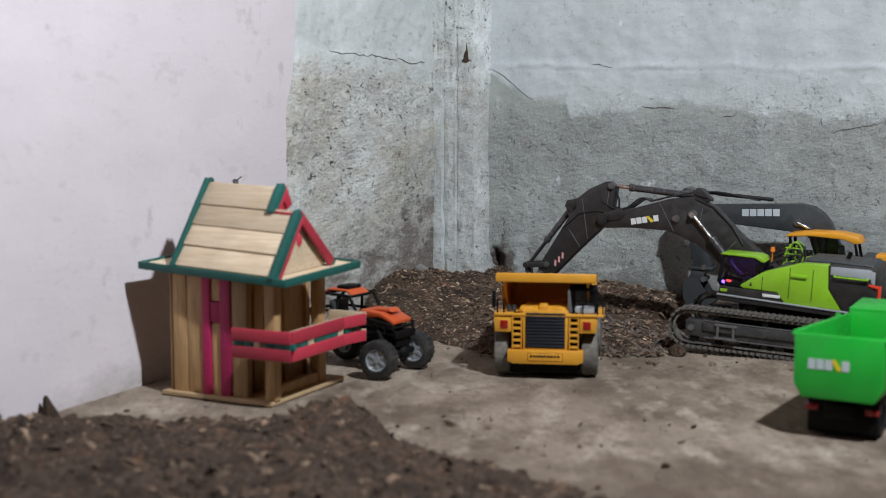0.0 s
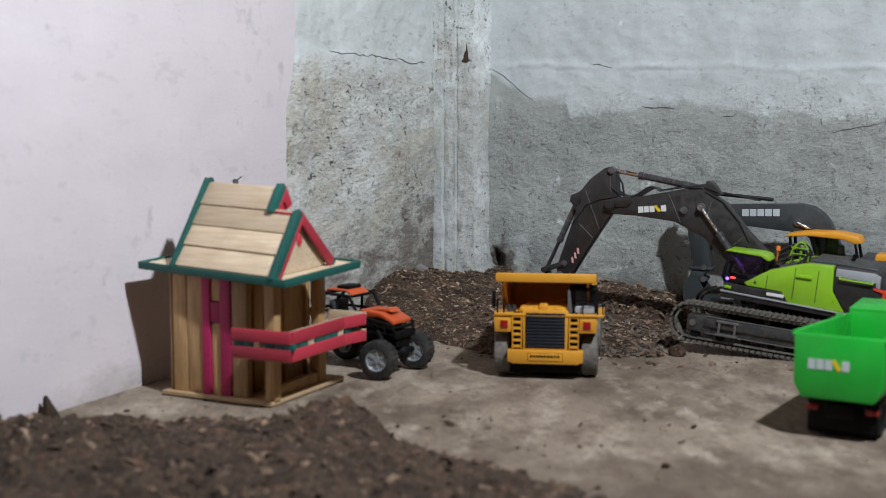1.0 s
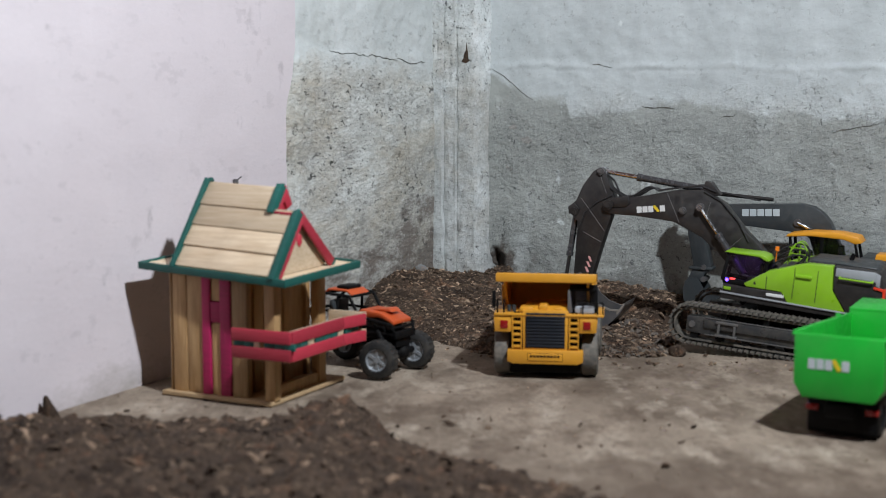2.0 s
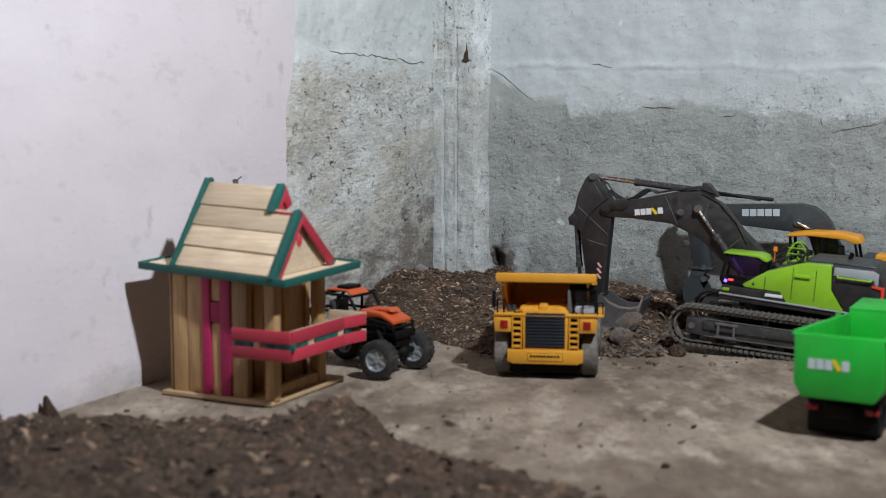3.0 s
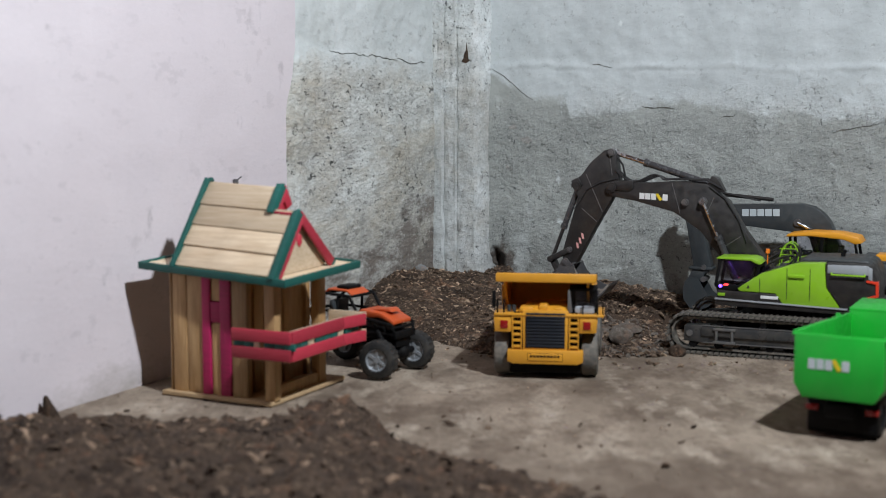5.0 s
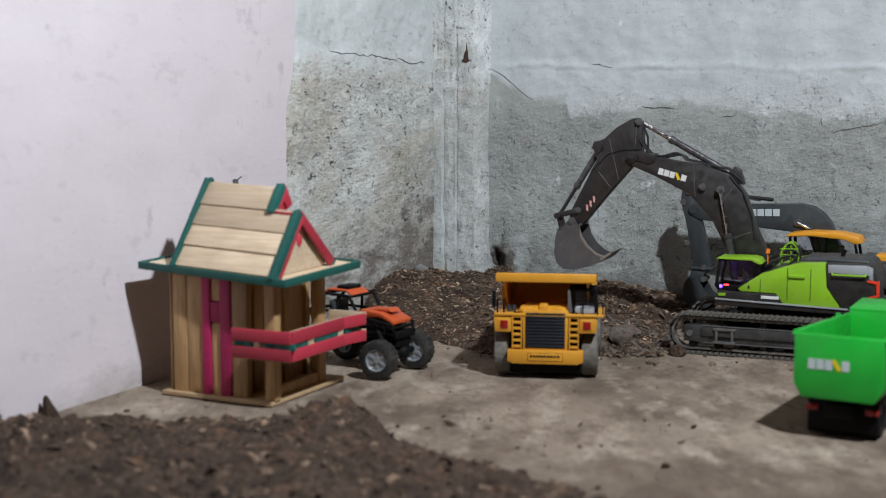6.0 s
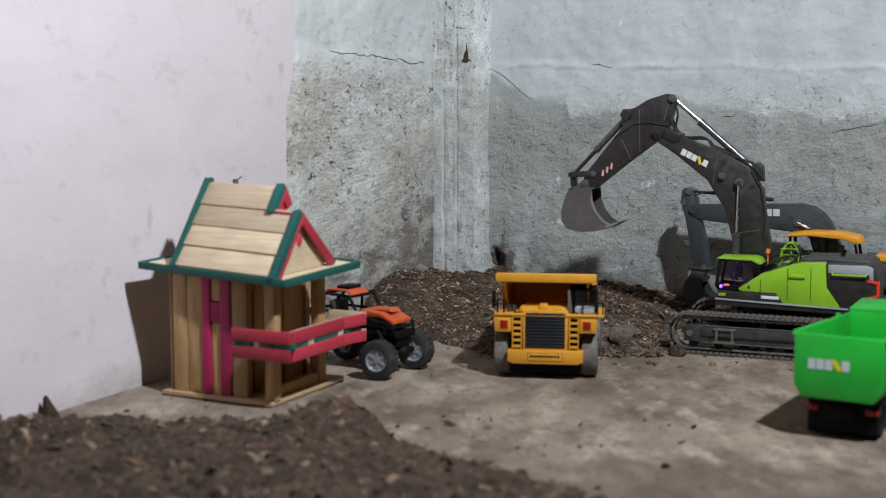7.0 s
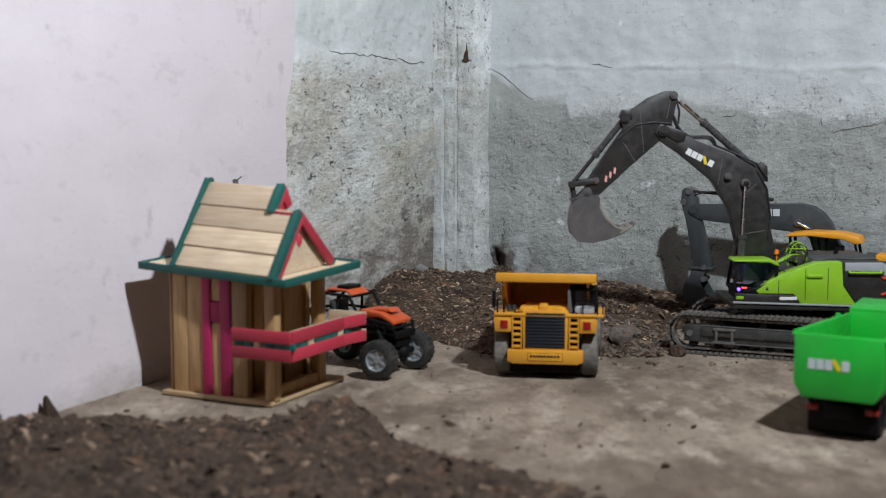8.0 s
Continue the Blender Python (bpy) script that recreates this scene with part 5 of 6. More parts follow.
    # skip: canopy over the cab, sloping head wall and open box
    bm = prism(bmesh.new(), [(-0.002, 0.1165), (-0.002, 0.1280), (0.094, 0.1160), (0.094, 0.1070)], -0.0620, 0.0620, 0.0015, "x")
    skip = part("skip", bm, YELLOW, car, "yellow tipping skip with a canopy")
    part("skip_head", prism(bmesh.new(), [(0.090, 0.1080), (0.094, 0.1080), (0.108, 0.060), (0.104, 0.060)], -0.055, 0.055, 0.0006, "x"), YELLOW, skip)
    for s in (-1, 1):
        part("skip_side", prism(bmesh.new(), [(0.060, 0.1040), (0.225, 0.0880), (0.235, 0.0780), (0.200, 0.052), (0.082, 0.046)], s * 0.0560, s * 0.0600, 0.0006, "x"), YELLOW, skip)
        part("canopy_rib", prism(bmesh.new(), [(0.002, 0.1160), (0.090, 0.1075), (0.090, 0.0800), (0.050, 0.0800), (0.010, 0.1110)], s * 0.0500, s * 0.0530, 0.0005, "x"), YELLOW, skip)
    part("skip_floor", prism(bmesh.new(), [(0.080, 0.058), (0.202, 0.062), (0.236, 0.090), (0.238, 0.086), (0.203, 0.056), (0.082, 0.050)], -0.056, 0.056, 0.0005, "x"), YELLOW, skip)
    return car


dump_truck()


# ---- the green tipper: x across its tail, y towards its cab, tail to the camera ----
def tipper():
    car = thing("toy_tipper_truck", pose(0.3985, 1.2745, 0.0, 0, 0, -31.0) @ Matrix.Diagonal((0.9, 1, 1, 1)), "bright green plastic toy tipper truck with a black chassis", "toy truck")
    bm = box(bmesh.new(), -0.016, 0.016, 0.004, 0.300, 0.022, 0.036, 0.002)
    box(bm, -0.040, 0.040, 0.020, 0.034, 0.004, 0.040, 0.003)
    box(bm, -0.036, 0.036, 0.034, 0.190, 0.030, 0.041, 0.002)
    part("chassis", bm, BLACK, car, "black chassis and tail bar")
    part("mud_flap", box(bmesh.new(), -0.040, 0.040, 0.026, 0.028, 0.001, 0.022, 0.0005), BLACK, car)
    for s in (-1, 1):
        part("tail_light", box(bmesh.new(), s * 0.026, s * 0.041, 0.016, 0.021, 0.0255, 0.0315, 0.0008), RED_LENS, car, "dark red tail light")
        for y in (0.045, 0.100, 0.245):
            wheel(car, "wheel", s * 0.0315, y, 0.021, 0.021, 0.017, TYRE_BLACK, BLACK, 16, axis_turn=90)
    out = [(-0.040, 0.0420), (0.040, 0.0420), (0.0497, 0.0560), (0.0497, 0.1075), (-0.0497, 0.1075), (-0.0497, 0.0560)]
    skip = part("skip_floor", prism(bmesh.new(), [(-0.040, 0.0420), (0.040, 0.0420), (0.0497, 0.0560), (0.0467, 0.0575), (0.038, 0.0450), (-0.038, 0.0450), (-0.0467, 0.0575), (-0.0497, 0.0560)], 0.002, 0.225, 0.0006), GREEN, car, "bright green skip")
    part("tailgate", prism(bmesh.new(), out, -0.003, 0.002, 0.0012), GREEN, skip, "bright green tailgate with a pale decal")
    for s in (-1, 1):
        part("skip_side", prism(bmesh.new(), [(0.000, 0.056), (0.226, 0.056), (0.226, 0.096), (0.000, 0.1085)], s * 0.0467, s * 0.0500, 0.0008, "x"), GREEN, skip)
        part("skip_rim", prism(bmesh.new(), [(0.000, 0.1035), (0.226, 0.0905), (0.226, 0.0970), (0.000, 0.1100)], s * 0.0472, s * 0.0525, 0.001, "x"), GREEN, skip)
        for y in (0.06, 0.12, 0.18):
            part("side_rib", box(bmesh.new(), s * 0.0497, s * 0.0550, y, y + 0.006, 0.058, 0.102, 0.0008), GREEN, skip)
    part("skip_head", prism(bmesh.new(), [(0.224, 0.050), (0.229, 0.050), (0.232, 0.1005), (0.226, 0.1005)], -0.0497, 0.0497, 0.0008, "x"), GREEN, skip)
    part("skip_canopy", prism(bmesh.new(), [(0.226, 0.0985), (0.290, 0.1030), (0.290, 0.1070), (0.226, 0.1030)], -0.0502, 0.0502, 0.001, "x"), GREEN, skip)
    part("tailgate_hinge", rod(bmesh.new(), (-0.0525, -0.001, 0.1065), (0.0525, -0.001, 0.1065), 0.0016), GREEN, skip)
    logo(skip, pose(-0.034, -0.0032, 0.0725, 0, 0, 0) @ Matrix.Diagonal((1, -1, 1, 1)), 0.047, 0.0105, GREY_DECAL)
    bm = box(bmesh.new(), -0.042, 0.042, 0.236, 0.300, 0.026, 0.100, 0.006)
    box(bm, -0.040, 0.040, 0.298, 0.303, 0.020, 0.045, 0.002)
    cab = part("cab", bm, GREEN, car, "bright green driver cab")
    for s in (-1, 1):
        part("side_window", box(bmesh.new(), s * 0.0415, s * 0.0425, 0.250, 0.290, 0.066, 0.092, 0.001), GLASS, cab)
    part("rear_window", box(bmesh.new(), -0.030, 0.030, 0.2350, 0.2362, 0.066, 0.092, 0.001), GLASS, cab)
    return car


tipper()


# ---- the orange rock crawler: x forward, y to its left ----
def crawler():
    car = thing("toy_crawler", pose(-0.102, 1.645, 0.0, 0, 0, -33.0), "orange and black toy rock crawler parked behind the wooden house", "toy car")
    for x in (0.055, -0.055):
        for y in (-0.044, 0.037):
            wheel(car, "wheel", x, y, 0.0243, 0.0243, 0.021, TYRE_BLACK, RIM, 22, 0.0007, steer=14 if x > 0 else 0)
        bm = rod(bmesh.new(), (x, -0.036, 0.026), (x, 0.036, 0.026), 0.0042)
        bmesh.ops.create_uvsphere(bm, u_segments=12, v_segments=8, radius=0.010, matrix=Matrix.Translation((x, 0.006, 0.026)))
        part("axle", bm, BLACK, car)
        for y in (-0.024, 0.024):
            bm = bmesh.new()
            top = Vector((x * 0.55, y * 0.8, 0.062))
            low = Vector((x, y, 0.028))
            rod(bm, low, top, 0.0020)
            for k in range(8):
                p = low.lerp(top, 0.25 + 0.07 * k)
                rod(bm, p, p + (top - low).normalized() * 0.0018, 0.0048)
            part("shock_absorber", bm, BLACK, car)
    bm = box(bmesh.new(), -0.060, 0.062, -0.016, 0.016, 0.034, 0.050, 0.003)
    box(bm, -0.045, 0.045, -0.022, 0.022, 0.045, 0.060, 0.004)
    part("chassis", bm, BLACK, car, "black chassis tub")
    bm = prism(bmesh.new(), [(0.000, 0.0700), (0.008, 0.0800), (0.040, 0.0780), (0.060, 0.0690), (0.060, 0.0640), (0.040, 0.0720), (0.002, 0.0680)], -0.020, 0.020, 0.0018)
    bonnet = part("bonnet", bm, ORANGE, car, "orange bonnet")
    part("bonnet_scoop", prism(bmesh.new(), [(0.020, 0.0795), (0.045, 0.0830), (0.052, 0.0785)], -0.010, 0.010, 0.0012), ORANGE, bonnet)
    bm = prism(bmesh.new(), [(-0.050, 0.0985), (-0.043, 0.1035), (-0.014, 0.1030), (-0.005, 0.0975), (-0.005, 0.0950), (-0.014, 0.1000), (-0.043, 0.1005), (-0.050, 0.0955)], -0.019, 0.019, 0.001)
    part("roof_panel", bm, ORANGE, car, "orange roof panel")
    for s in (-1, 1):
        y = s * 0.026
        bm = bmesh.new()
        tube(bm, [(0.062, y * 0.8, 0.055), (0.060, y * 0.9, 0.064), (0.010, y, 0.072), (-0.004, y, 0.096), (-0.046, y, 0.098), (-0.070, y * 0.9, 0.074), (-0.066, y * 0.8, 0.052), (0.062, y * 0.8, 0.052)], 0.0021)
        tube(bm, [(-0.022, y, 0.098), (-0.024, y, 0.052)], 0.0018)
        tube(bm, [(-0.066, y, 0.076), (0.012, y, 0.074)], 0.0018)
        part("roll_cage_side", bm, BLACK, car, "black tubular roll cage")
        part("door_panel", prism(bmesh.new(), [(0.008, 0.056), (-0.022, 0.054), (-0.020, 0.072), (0.008, 0.070)], s * 0.0245, s * 0.0258, 0.0004), BLACK, car)
    for x, z in ((-0.004, 0.0955), (-0.046, 0.097), (-0.068, 0.074), (0.060, 0.060)):
        part("cage_cross_bar", tube(bmesh.new(), [(x, -0.026, z), (x, 0.026, z)], 0.0019), BLACK, car)
    part("spare_rack", box(bmesh.new(), -0.034, -0.014, -0.014, 0.014, 0.1030, 0.1075, 0.0015), BLACK, car)
    bm = box(bmesh.new(), -0.040, -0.020, -0.018, 0.018, 0.058, 0.066, 0.003)
    box(bm, -0.044, -0.037, -0.018, 0.018, 0.062, 0.088, 0.003)
    part("seats", bm, SLATE, car)
    part("engine_block", box(bmesh.new(), 0.018, 0.052, -0.014, 0.014, 0.055, 0.070, 0.002), STEEL, car)
    part("front_bumper", box(bmesh.new(), 0.060, 0.066, -0.022, 0.022, 0.046, 0.056, 0.002), BLACK, car)
    return car


crawler()


# ---- the parked grey excavator by the wall: x forward, y to its left ----
def parked_excavator():
    dx = 0.215

    def at(pairs):
        return [(u + dx, z) for u, z in pairs]

    car = thing("parked_toy_excavator", pose(0.953 * (0.427 + 0.901 * dx), 0.953 * (2.1316 - 0.433 * dx), 0.0157, 0, 0, 154.3) @ Matrix.Scale(0.953, 4), "slate grey toy excavator with amber cab roof by the wall", "toy excavator")
    undercarriage(car, -0.115, 0.115, 0.024, 0.024, 0.028, 0.066)
    bm = prism(bmesh.new(), at([(-0.135, 0.060), (-0.135, 0.080), (-0.165, 0.094), (-0.290, 0.100), (-0.330, 0.096), (-0.340, 0.060)]), -0.060, 0.060, 0.003)
    part("upper_body", bm, SLATE, car, "slate grey upper body")
    part("engine_cover", prism(bmesh.new(), at([(-0.262, 0.099), (-0.262, 0.104), (-0.330, 0.102), (-0.335, 0.096)]), -0.056, 0.056, 0.0015), SLATE, car)
    part("amber_box", prism(bmesh.new(), at([(-0.286, 0.101), (-0.288, 0.112), (-0.325, 0.111), (-0.325, 0.101)]), 0.010, 0.054, 0.0015), ORANGE_CAB, car, "amber yellow engine box")
    bm = prism(bmesh.new(), at([(0.010, 0.1765), (-0.168, 0.1830), (-0.186, 0.1790), (-0.200, 0.1700), (-0.2120, 0.1560), (-0.236, 0.100), (-0.206, 0.092), (-0.180, 0.1290), (-0.1673, 0.1365), (-0.0014, 0.1520), (0.0140, 0.1600)]), -0.012, 0.012, 0.0015)
    arm = part("boom", bm, SLATE, car, "slate grey boom with a pale maker's mark")
    logo(arm, pose(-0.0720 + dx, 0.0121, 0.1605, 0, 180 + 2, 0) @ Matrix.Diagonal((1, 1, -1, 1)), 0.062, 0.0115, GREY_DECAL, True)
    part("pin", rod(bmesh.new(), (-0.162 + dx, -0.016, 0.1535), (-0.162 + dx, 0.016, 0.1535), 0.006), STEEL, arm)
    part("pin", rod(bmesh.new(), (0.008 + dx, -0.015, 0.1690), (0.008 + dx, 0.015, 0.1690), 0.007), SLATE, arm)
    bm = prism(bmesh.new(), at([(0.0290, 0.1990), (0.0240, 0.2040), (0.0150, 0.2030), (0.0040, 0.1850), (0.0000, 0.1620), (-0.0235, 0.0760), (-0.0180, 0.0640), (-0.0040, 0.0640), (0.0060, 0.0720), (0.0215, 0.1500), (0.0300, 0.1800)]), -0.010, 0.010, 0.0012)
    dip = part("stick", bm, SLATE, car, "slate grey dipper stick folded down")
    for u, z, r in ((0.0165, 0.1980, 0.005), (-0.0110, 0.0730, 0.0045), (0.0250, 0.180, 0.005)):
        part("pin", rod(bmesh.new(), (u + dx, -0.0135, z), (u + dx, 0.0135, z), r), STEEL, dip)
    bm = rod(bmesh.new(), (0.0165 + dx, 0, 0.1985), (-0.045 + dx, 0, 0.1935), 0.0022)
    rod(bm, (-0.030 + dx, 0, 0.1948), (-0.120 + dx, 0, 0.1880), 0.0032)
    part("stick_cylinder", bm, CHARCOAL, car)
    for y in (-0.016, 0.016):
        bm = rod(bmesh.new(), (-0.162 + dx, y, 0.1535), (-0.190 + dx, y, 0.1400), 0.0024)
        part("boom_rod", bm, CHROME, car, "polished hydraulic rod")
        part("boom_barrel", rod(bmesh.new(), (-0.182 + dx, y, 0.1440), (-0.200 + dx, y, 0.085), 0.0048), CHARCOAL, car)
    for k in range(3):
        bm = bmesh.new()
        tube(bm, curve((-0.10 + dx, 0.004 * k, 0.186), (-0.04 + dx, 0.004 * k, 0.197), (-0.02 + dx, 0.004 * k, 0.205), (0.012 + dx, 0.004 * k, 0.190)), 0.0012)
        part("hose", bm, HOSE, car)
    line = at([(0.0090, 0.0560), (0.0150, 0.0480), (0.0185, 0.0350), (0.0170, 0.0200), (0.0080, 0.0080), (-0.0060, 0.0040), (-0.0220, 0.0110), (-0.0330, 0.0220)])
    bm = strip(bmesh.new(), line, 0.0022, -0.022, 0.022)
    for y in (-0.022, 0.020):
        prism(bm, line[::-1] + at([(-0.0040, 0.0560), (-0.0120, 0.0430), (-0.0200, 0.0300)]), y, y + 0.002)
    scoop = part("bucket", bm, SLATE, car, "slate grey bucket resting on the soil")
    bm = bmesh.new()
    for y in (-0.010, 0.006):
        prism(bm, at([(0.0085, 0.0680), (0.0140, 0.0560), (0.0040, 0.0470), (-0.0080, 0.0500), (-0.0150, 0.0700)]), y, y + 0.004, 0.0008)
    part("bucket_bracket", bm, SLATE, scoop)
    for u, z in ((0.0040, 0.0430), (-0.0110, 0.0530)):
        bm = rod(bmesh.new(), (u + dx, -0.015, z), (u + dx, 0.015, z), 0.0045)
        part("pin", bm, STEEL, scoop)
    bm = box(bmesh.new(), -0.026 + dx, 0.014 + dx, -0.013, 0.013, 0.0685, 0.0735, 0.0015)
    part("coupler_plate", bm, SLATE, scoop)
    # cab
    bm = bmesh.new()
    for y in (0.016, 0.058):
        for outline in ([(-0.160, 0.090), (-0.157, 0.136), (-0.161, 0.136), (-0.1645, 0.090)], [(-0.206, 0.094), (-0.206, 0.138), (-0.210, 0.138), (-0.210, 0.094)], [(-0.266, 0.095), (-0.258, 0.134), (-0.2545, 0.136), (-0.261, 0.095)]):
            prism(bm, at(outline), y - 0.0015, y + 0.0015)
    box(bm, -0.268 + dx, -0.158 + dx, 0.014, 0.060, 0.088, 0.097, 0.001)
    part("cab", bm, BLACK, car, "black open cab frame")
    bm = prism(bmesh.new(), at([(-0.152, 0.1345), (-0.156, 0.1395), (-0.190, 0.1440), (-0.235, 0.1435), (-0.262, 0.1385), (-0.268, 0.1290), (-0.258, 0.1270), (-0.240, 0.1335), (-0.190, 0.1370)]), 0.012, 0.062, 0.0018)
    part("cab_roof", bm, ORANGE_CAB, car, "amber yellow cab roof")
    for k, (a, b) in enumerate((((-0.165, -0.205)), ((-0.211, -0.256)))):
        part("side_window", prism(bmesh.new(), at([(a, 0.097), (a + 0.002, 0.136), (b, 0.136), (b, 0.097)]), 0.0575, 0.0583), GLASS, car).visible_shadow = False
    bm = box(bmesh.new(), -0.232 + dx, -0.212 + dx, 0.026, 0.050, 0.097, 0.104, 0.002)
    box(bm, -0.238 + dx, -0.231 + dx, 0.026, 0.050, 0.100, 0.122, 0.002)
    part("driver_seat", bm, BLACK, car)
    part("control_box", box(bmesh.new(), -0.190 + dx, -0.174 + dx, 0.028, 0.050, 0.097, 0.112, 0.002), BLACK, car)
    return car


parked_excavator()


# ---- stones and small marks ----
def stone(name, x, y, z, r, seed, label, flat=0.7, material=STONE):
    bm = bmesh.new()
    bmesh.ops.create_icosphere(bm, subdivisions=3, radius=r)
    for v in bm.verts:
        n = noise.fractal(v.co * (1.1 / r) * 0.6 + Vector((seed, 0, 0)), 1.0, 2.0, 4)
        v.co *= 1 + 0.5 * n + 0.10 * noise.fractal(v.co * (4.0 / r) * 0.6 + Vector((0, seed, 0)), 0.9, 2.0, 3)
        v.co.z *= flat
    return solo(name, bm, material, pose(x, y, max(back_soil(x, y), 0) + r * flat * 0.55), label, "stone")


stone_a = stone("dug_stone", 0.255, 1.795, 0.011, 0.0160, 1.0, "grey-brown stone rolled out of the soil by the bucket", 0.85)
stone_b = stone("dug_stone", 0.214, 1.775, 0.008, 0.0110, 2.3, "small grey-brown stone beside the larger dug stone", 0.7)
stone_c = stone("dug_stone", 0.232, 1.835, 0.010, 0.0075, 5.1, "small clod rolled out beside the dug stones", 0.7)
slab = stone("dug_slab", 0.262, 1.850, 0.0, 0.0200, 8.4, "flat grey-brown clod tipped up beside the bucket", 0.34)
stone("pale_stone", -0.037, 2.20, 0.052, 0.0105, 3.7, "pale bluish stone lying on the soil by the wall", 0.6, PALE_STONE)
stone("track_stone", 0.322, 1.735, 0.004, 0.0110, 6.2, "brown clod lying under the excavator track", 0.8, SOIL)

# Dark patch set on the pillar as the shade inside a broken notch.
bm = prism(bmesh.new(), [(-0.008, 0.000), (0.001, -0.003), (0.009, 0.002), (0.005, 0.009), (0.0045, 0.015), (0.0015, 0.034), (0.0005, 0.020), (-0.003, 0.013), (-0.004, 0.006)], -0.003, 0.004, 0.0004)
solo("notch_shade", bm, SOIL, ROOM @ pose(0.050, -0.0370, 0.416, 0, 0, 8), "dark patch on the cement pillar for the shade in a broken notch", "wall mark", kind="structure")
bm = box(bmesh.new(), -0.003, 0.003, -0.010, 0.0, -0.006, 0.004, 0.001)
rod(bm, (0, -0.006, 0.0), (0.004, -0.016, 0.009), 0.0012, 8)
solo("wall_hook", bm, STEEL, LEFT @ pose(-0.6680, -0.0115, 0.2385) @ Matrix.Scale(0.65, 4), "small rusty hook in the pink wall", "hook")

bm = bmesh.new()
bmesh.ops.create_cone(bm, cap_ends=True, segments=14, radius1=0.011, radius2=0.002, depth=0.026)
bmesh.ops.subdivide_edges(bm, edges=bm.edges, cuts=2)
for v in bm.verts:
    v.co += v.co.normalized() * 0.003 * noise.fractal(v.co * 120, 1.0, 2.0, 3)
solo("soil_clod", bm, SOIL, pose(-0.432, 1.380, max(front_soil(-0.432, 1.380), 0) + 0.010, 6, -8, 0), "dark pointed soil clod standing on the soil bank", "soil")

for k, (x, z, r) in enumerate(((0.128, 0.302, 0.008), (0.152, 0.280, 0.010), (0.117, 0.232, 0.004))):
    bm = bmesh.new()
    ring = [(r * (0.55 + 0.5 * abs(noise.noise(Vector((k * 3.1, a * 0.9, 1))))) * math.cos(a) * 1.5, r * (0.4 + 0.6 * abs(noise.noise(Vector((k * 5.3, a * 1.1, 2))))) * math.sin(a)) for a in [2 * math.pi * i / 22 for i in range(22)]]
    prism(bm, ring, -0.0012, 0.004)
    solo("plaster_splash", bm, PILLAR, ROOM @ pose(x, -back_relief(x, z) + 0.0002, z), "pale plaster splash on the damp wall", "wall mark", kind="structure")


# ---- what moves ----
def spline(keys, t):
    """Smooth value between (time, value) pairs."""
    ts = [k[0] for k in keys]
    if t <= ts[0]:
        return keys[0][1]
    for i in range(len(keys) - 1):
        if t <= ts[i + 1]:
            h = ts[i + 1] - ts[i]
            s = (t - ts[i]) / h
            def slope(j):
                if j == 0 or j == len(keys) - 1:
                    a, b = (0, 1) if j == 0 else (j - 1, j)
                else:
                    a, b = j - 1, j + 1
                return (keys[b][1] - keys[a][1]) / (ts[b] - ts[a])
            a, b = slope(i) * h, slope(i + 1) * h
            return (2 * s ** 3 - 3 * s ** 2 + 1) * keys[i][1] + (s ** 3 - 2 * s ** 2 + s) * a + (3 * s ** 2 - 2 * s ** 3) * keys[i + 1][1] + (s ** 3 - s ** 2) * b
    return keys[-1][1]


PITCH = [(0, 3.2), (0.5, 4.9), (1, 6.1), (1.5, 5.6), (3, 4.3), (3.5, 2.7), (4, 1.0), (4.5, 0.1), (5, 0), (6, 0), (8, 0)]
SLEW = [(0, -2.2), (0.5, -2.0), (1, -1.3), (1.5, -0.4), (3, -0.6), (3.5, -0.9), (4, -0.8), (4.5, -0.6), (6, 0.4), (6.5, 0.4), (7, 0.6), (7.5, 13.6), (8, 22.1)]
BOOM = [(0, -39.2), (0.5, -38.3), (1, -37.6), (1.5, -36.6), (3, -36.5), (3.5, -36.1), (4, -33.7), (4.5, -29.6), (6, -11.6), (6.5, -5.6), (7, 0.0), (7.5, 0.9), (8, 1.1)]
STICK = [(0, 29.4), (0.5, 20.7), (1, 12.2), (1.5, 3.2), (3, -15.0), (3.5, -9.0), (4, -0.4), (4.5, 1.0), (6, -0.3), (6.5, -0.2), (7, 0.0), (7.5, -2.6), (8, -5.5)]
BUCKET = [(0, 10.0), (1.5, 5.0), (3, 0.0), (3.5, 0.0), (4.5, 0.0), (6, 0.0), (7, 0.0), (7.5, -2.0), (8, -4.0)]
PIVOT = 1.0276 * -0.031


def lift(deg, pivot):
    return pose(pivot[0], 0, pivot[1], 0, -deg, 0) @ pose(-pivot[0], 0, -pivot[1])


def along(a, b, y, turn):
    """A pose at a with z towards b, in the plane of the boom."""
    deg = math.degrees(math.atan2(b[0] - a[0], b[1] - a[1]))
    return turn @ pose(a[0], y, a[1], 0, deg, 0)


def meet(p, rp, q, rq, side):
    """Where two bars from p and q, of lengths rp and rq, join."""
    d = math.hypot(q[0] - p[0], q[1] - p[1])
    x = (rp * rp - rq * rq + d * d) / (2 * d)
    h = math.sqrt(max(rp * rp - x * x, 0.0)) * side
    ux, uz = (q[0] - p[0]) / d, (q[1] - p[1]) / d
    return (p[0] + ux * x - uz * h, p[1] + uz * x + ux * h)


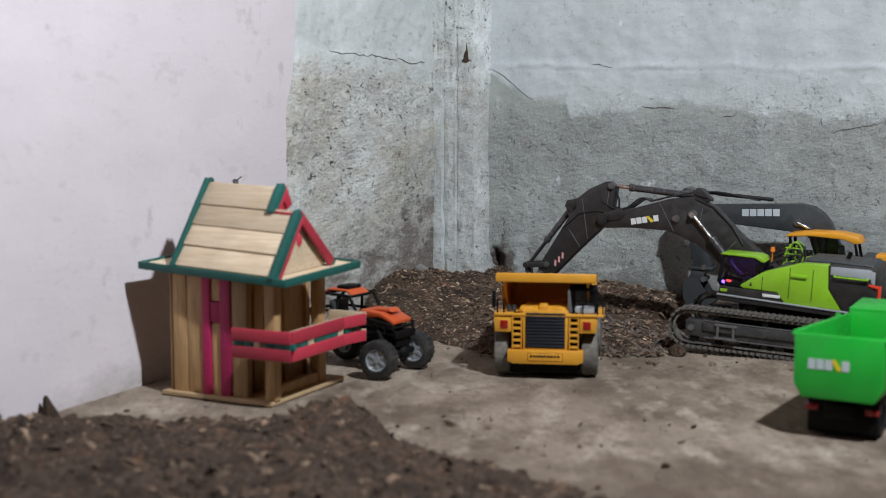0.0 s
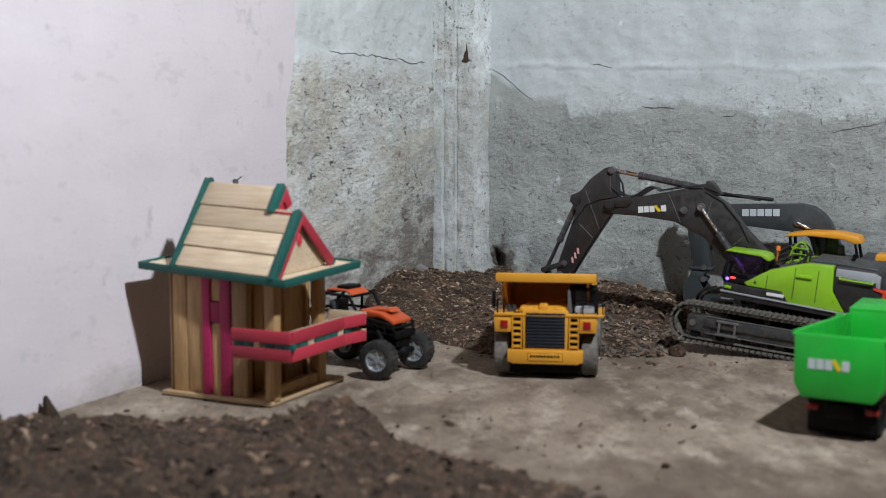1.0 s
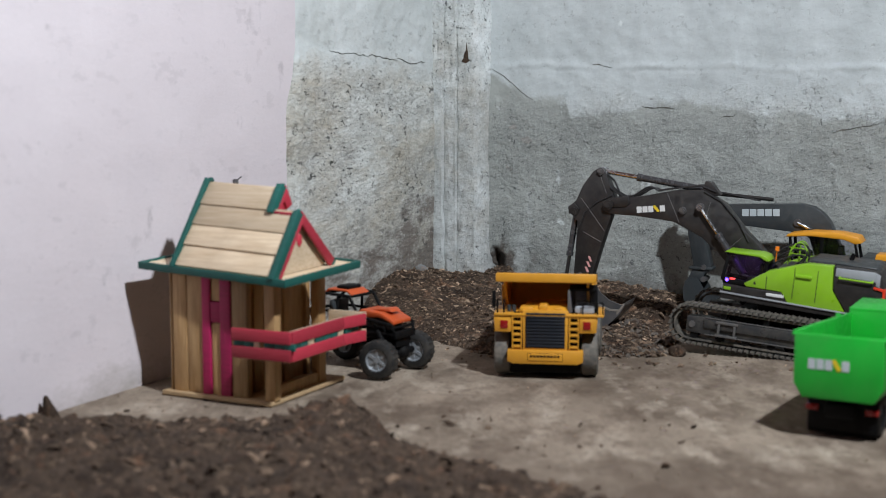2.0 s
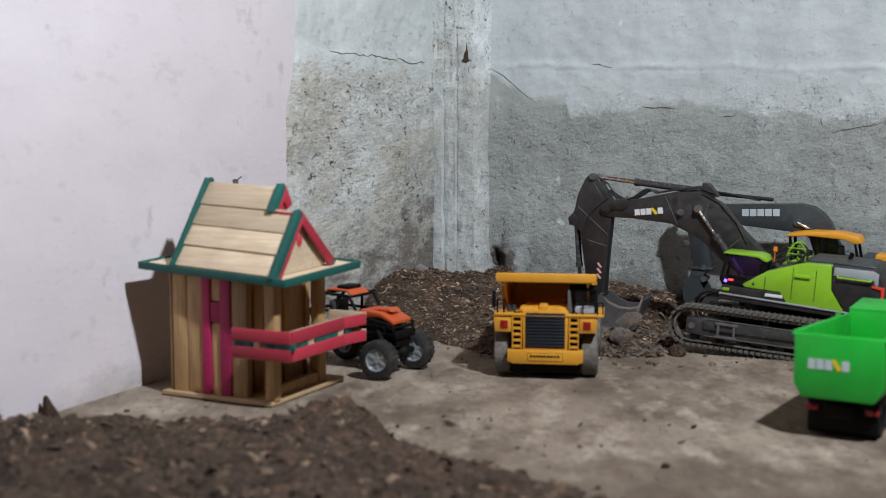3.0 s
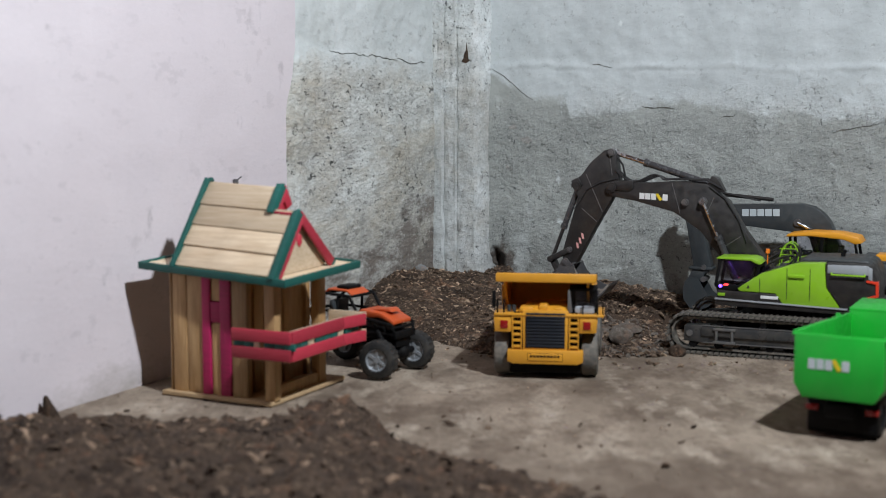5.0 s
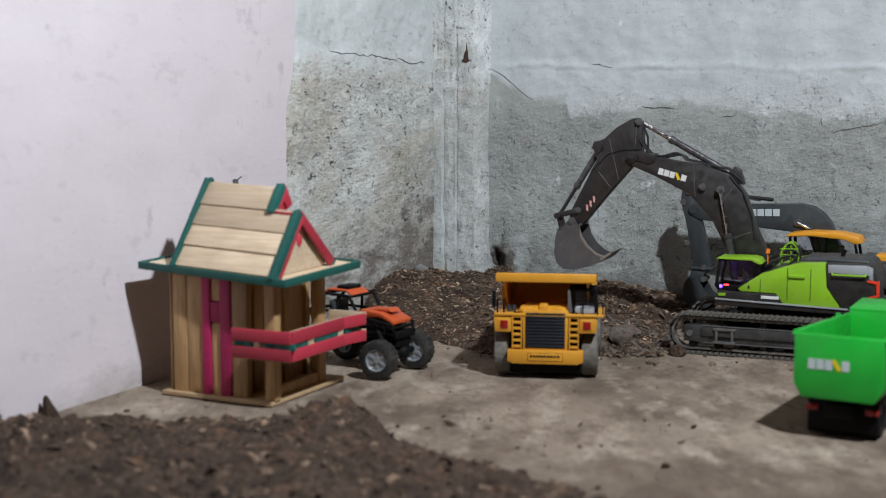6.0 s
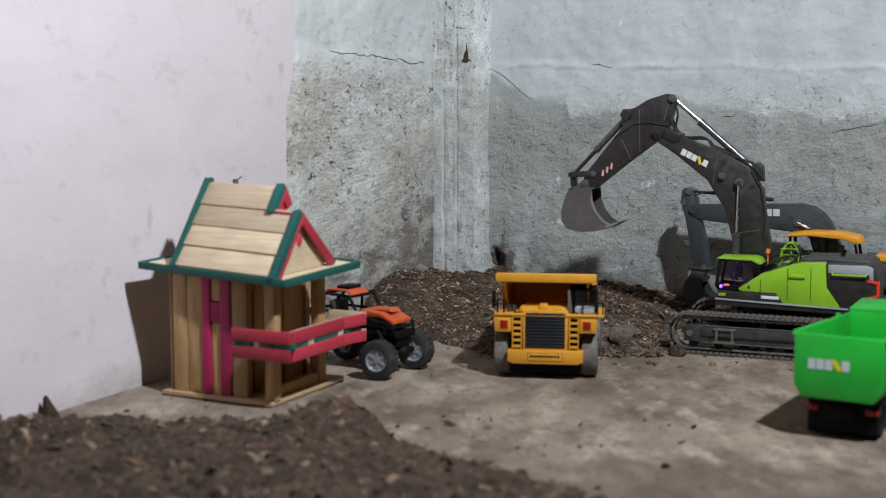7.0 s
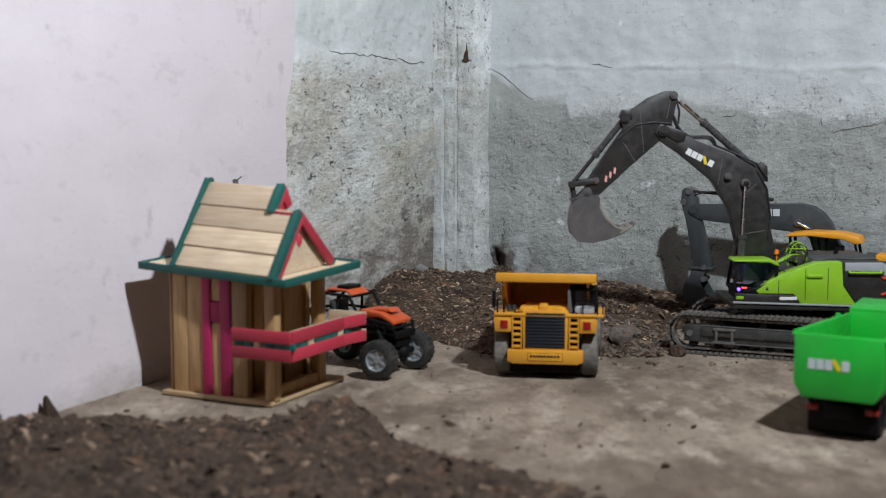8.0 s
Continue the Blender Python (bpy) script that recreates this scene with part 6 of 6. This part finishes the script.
def motions():
    rows = {}
    times = [i * 0.25 for i in range(33)]
    for t in times:
        pitch, slew = spline(PITCH, t), spline(SLEW, t)
        rows.setdefault(excavator, []).append((t, EXCAVATOR @ lift(pitch, (PIVOT, 0.0))))
        turn = pose(0, 0, 0, 0, 0, slew)
        rows.setdefault(upper, []).append((t, turn @ pose(0, 0, -0.0025)))
        mb = lift(spline(BOOM, t), FOOT)
        ms = mb @ lift(spline(STICK, t), ELBOW)
        mk = ms @ lift(spline(BUCKET, t), WRIST)
        def put(m, p):
            v = m @ Vector((p[0], 0, p[1]))
            return (v.x, v.z)
        rows.setdefault(boom, []).append((t, turn @ mb @ pose(FOOT[0], 0, FOOT[1])))
        rows.setdefault(stick, []).append((t, turn @ ms @ pose(ELBOW[0], 0, ELBOW[1])))
        rows.setdefault(bucket, []).append((t, turn @ mk @ pose(WRIST[0], 0, WRIST[1])))
        a, c = put(ms, LINK_A), put(mk, LINK_C)
        ra = math.hypot(LINK_B[0] - LINK_A[0], LINK_B[1] - LINK_A[1])
        rc = math.hypot(LINK_B[0] - LINK_C[0], LINK_B[1] - LINK_C[1])
        b = max((meet(a, ra, c, rc, s) for s in (1, -1)), key=lambda p: (p[0] - put(ms, WRIST)[0]) ** 2 + (p[1] - put(ms, WRIST)[1]) ** 2)
        rows.setdefault(rocker, []).append((t, along(a, b, 0, turn)))
        rows.setdefault(bucket_link, []).append((t, along(c, b, 0, turn)))
        for made, p, q in ((stick_ram, put(mb, CYL_TOP), put(ms, STICK_TOP)), (boom_ram, RAM_FOOT, put(mb, BOOM_PIN)), (bucket_ram, put(ms, BUCKET_CYL), b)):
            for barrel, piston, y in made:
                rows.setdefault(barrel, []).append((t, along(p, q, y, turn)))
                m = along(p, q, y, turn)
                rows.setdefault(piston, []).append((t, m @ pose(0, 0, math.hypot(q[0] - p[0], q[1] - p[1]))))
    for ob, (x0, y0) in ((stone_a, (0.165, 1.90)), (stone_b, (0.150, 1.86)), (stone_c, (0.160, 1.93))):
        end = ob.matrix_basis.copy()
        first = Matrix.Translation((x0, y0, max(back_soil(x0, y0), 0) + 0.006)) @ pose(0, 0, 0, 20, -50, 10)
        mid = Matrix.Translation(first.translation.lerp(end.translation, 0.5)) @ pose(0, 0, 0, 10, -25, 5)
        rows[ob] = [(0.0, first), (1.9, first), (2.3, mid), (2.7, end), (8.0, end)]
    flat = slab.matrix_basis.copy()
    hidden = Matrix.Translation((0.165, 1.92, max(back_soil(0.165, 1.92), 0) + 0.004))
    raised_slab = Matrix.Translation((0.262, 1.850, max(back_soil(0.262, 1.85), 0) + 0.013)) @ pose(0, 0, 0, 12, -52, 20)
    half = Matrix.Translation(hidden.translation.lerp(raised_slab.translation, 0.5)) @ pose(0, 0, 0, 6, -25, 10)
    rows[slab] = [(0.0, hidden), (1.9, hidden), (2.3, half), (2.7, raised_slab), (4.7, raised_slab), (5.1, flat), (8.0, flat)]
    for ob, r in rows.items():
        walk(ob, r)


motions()
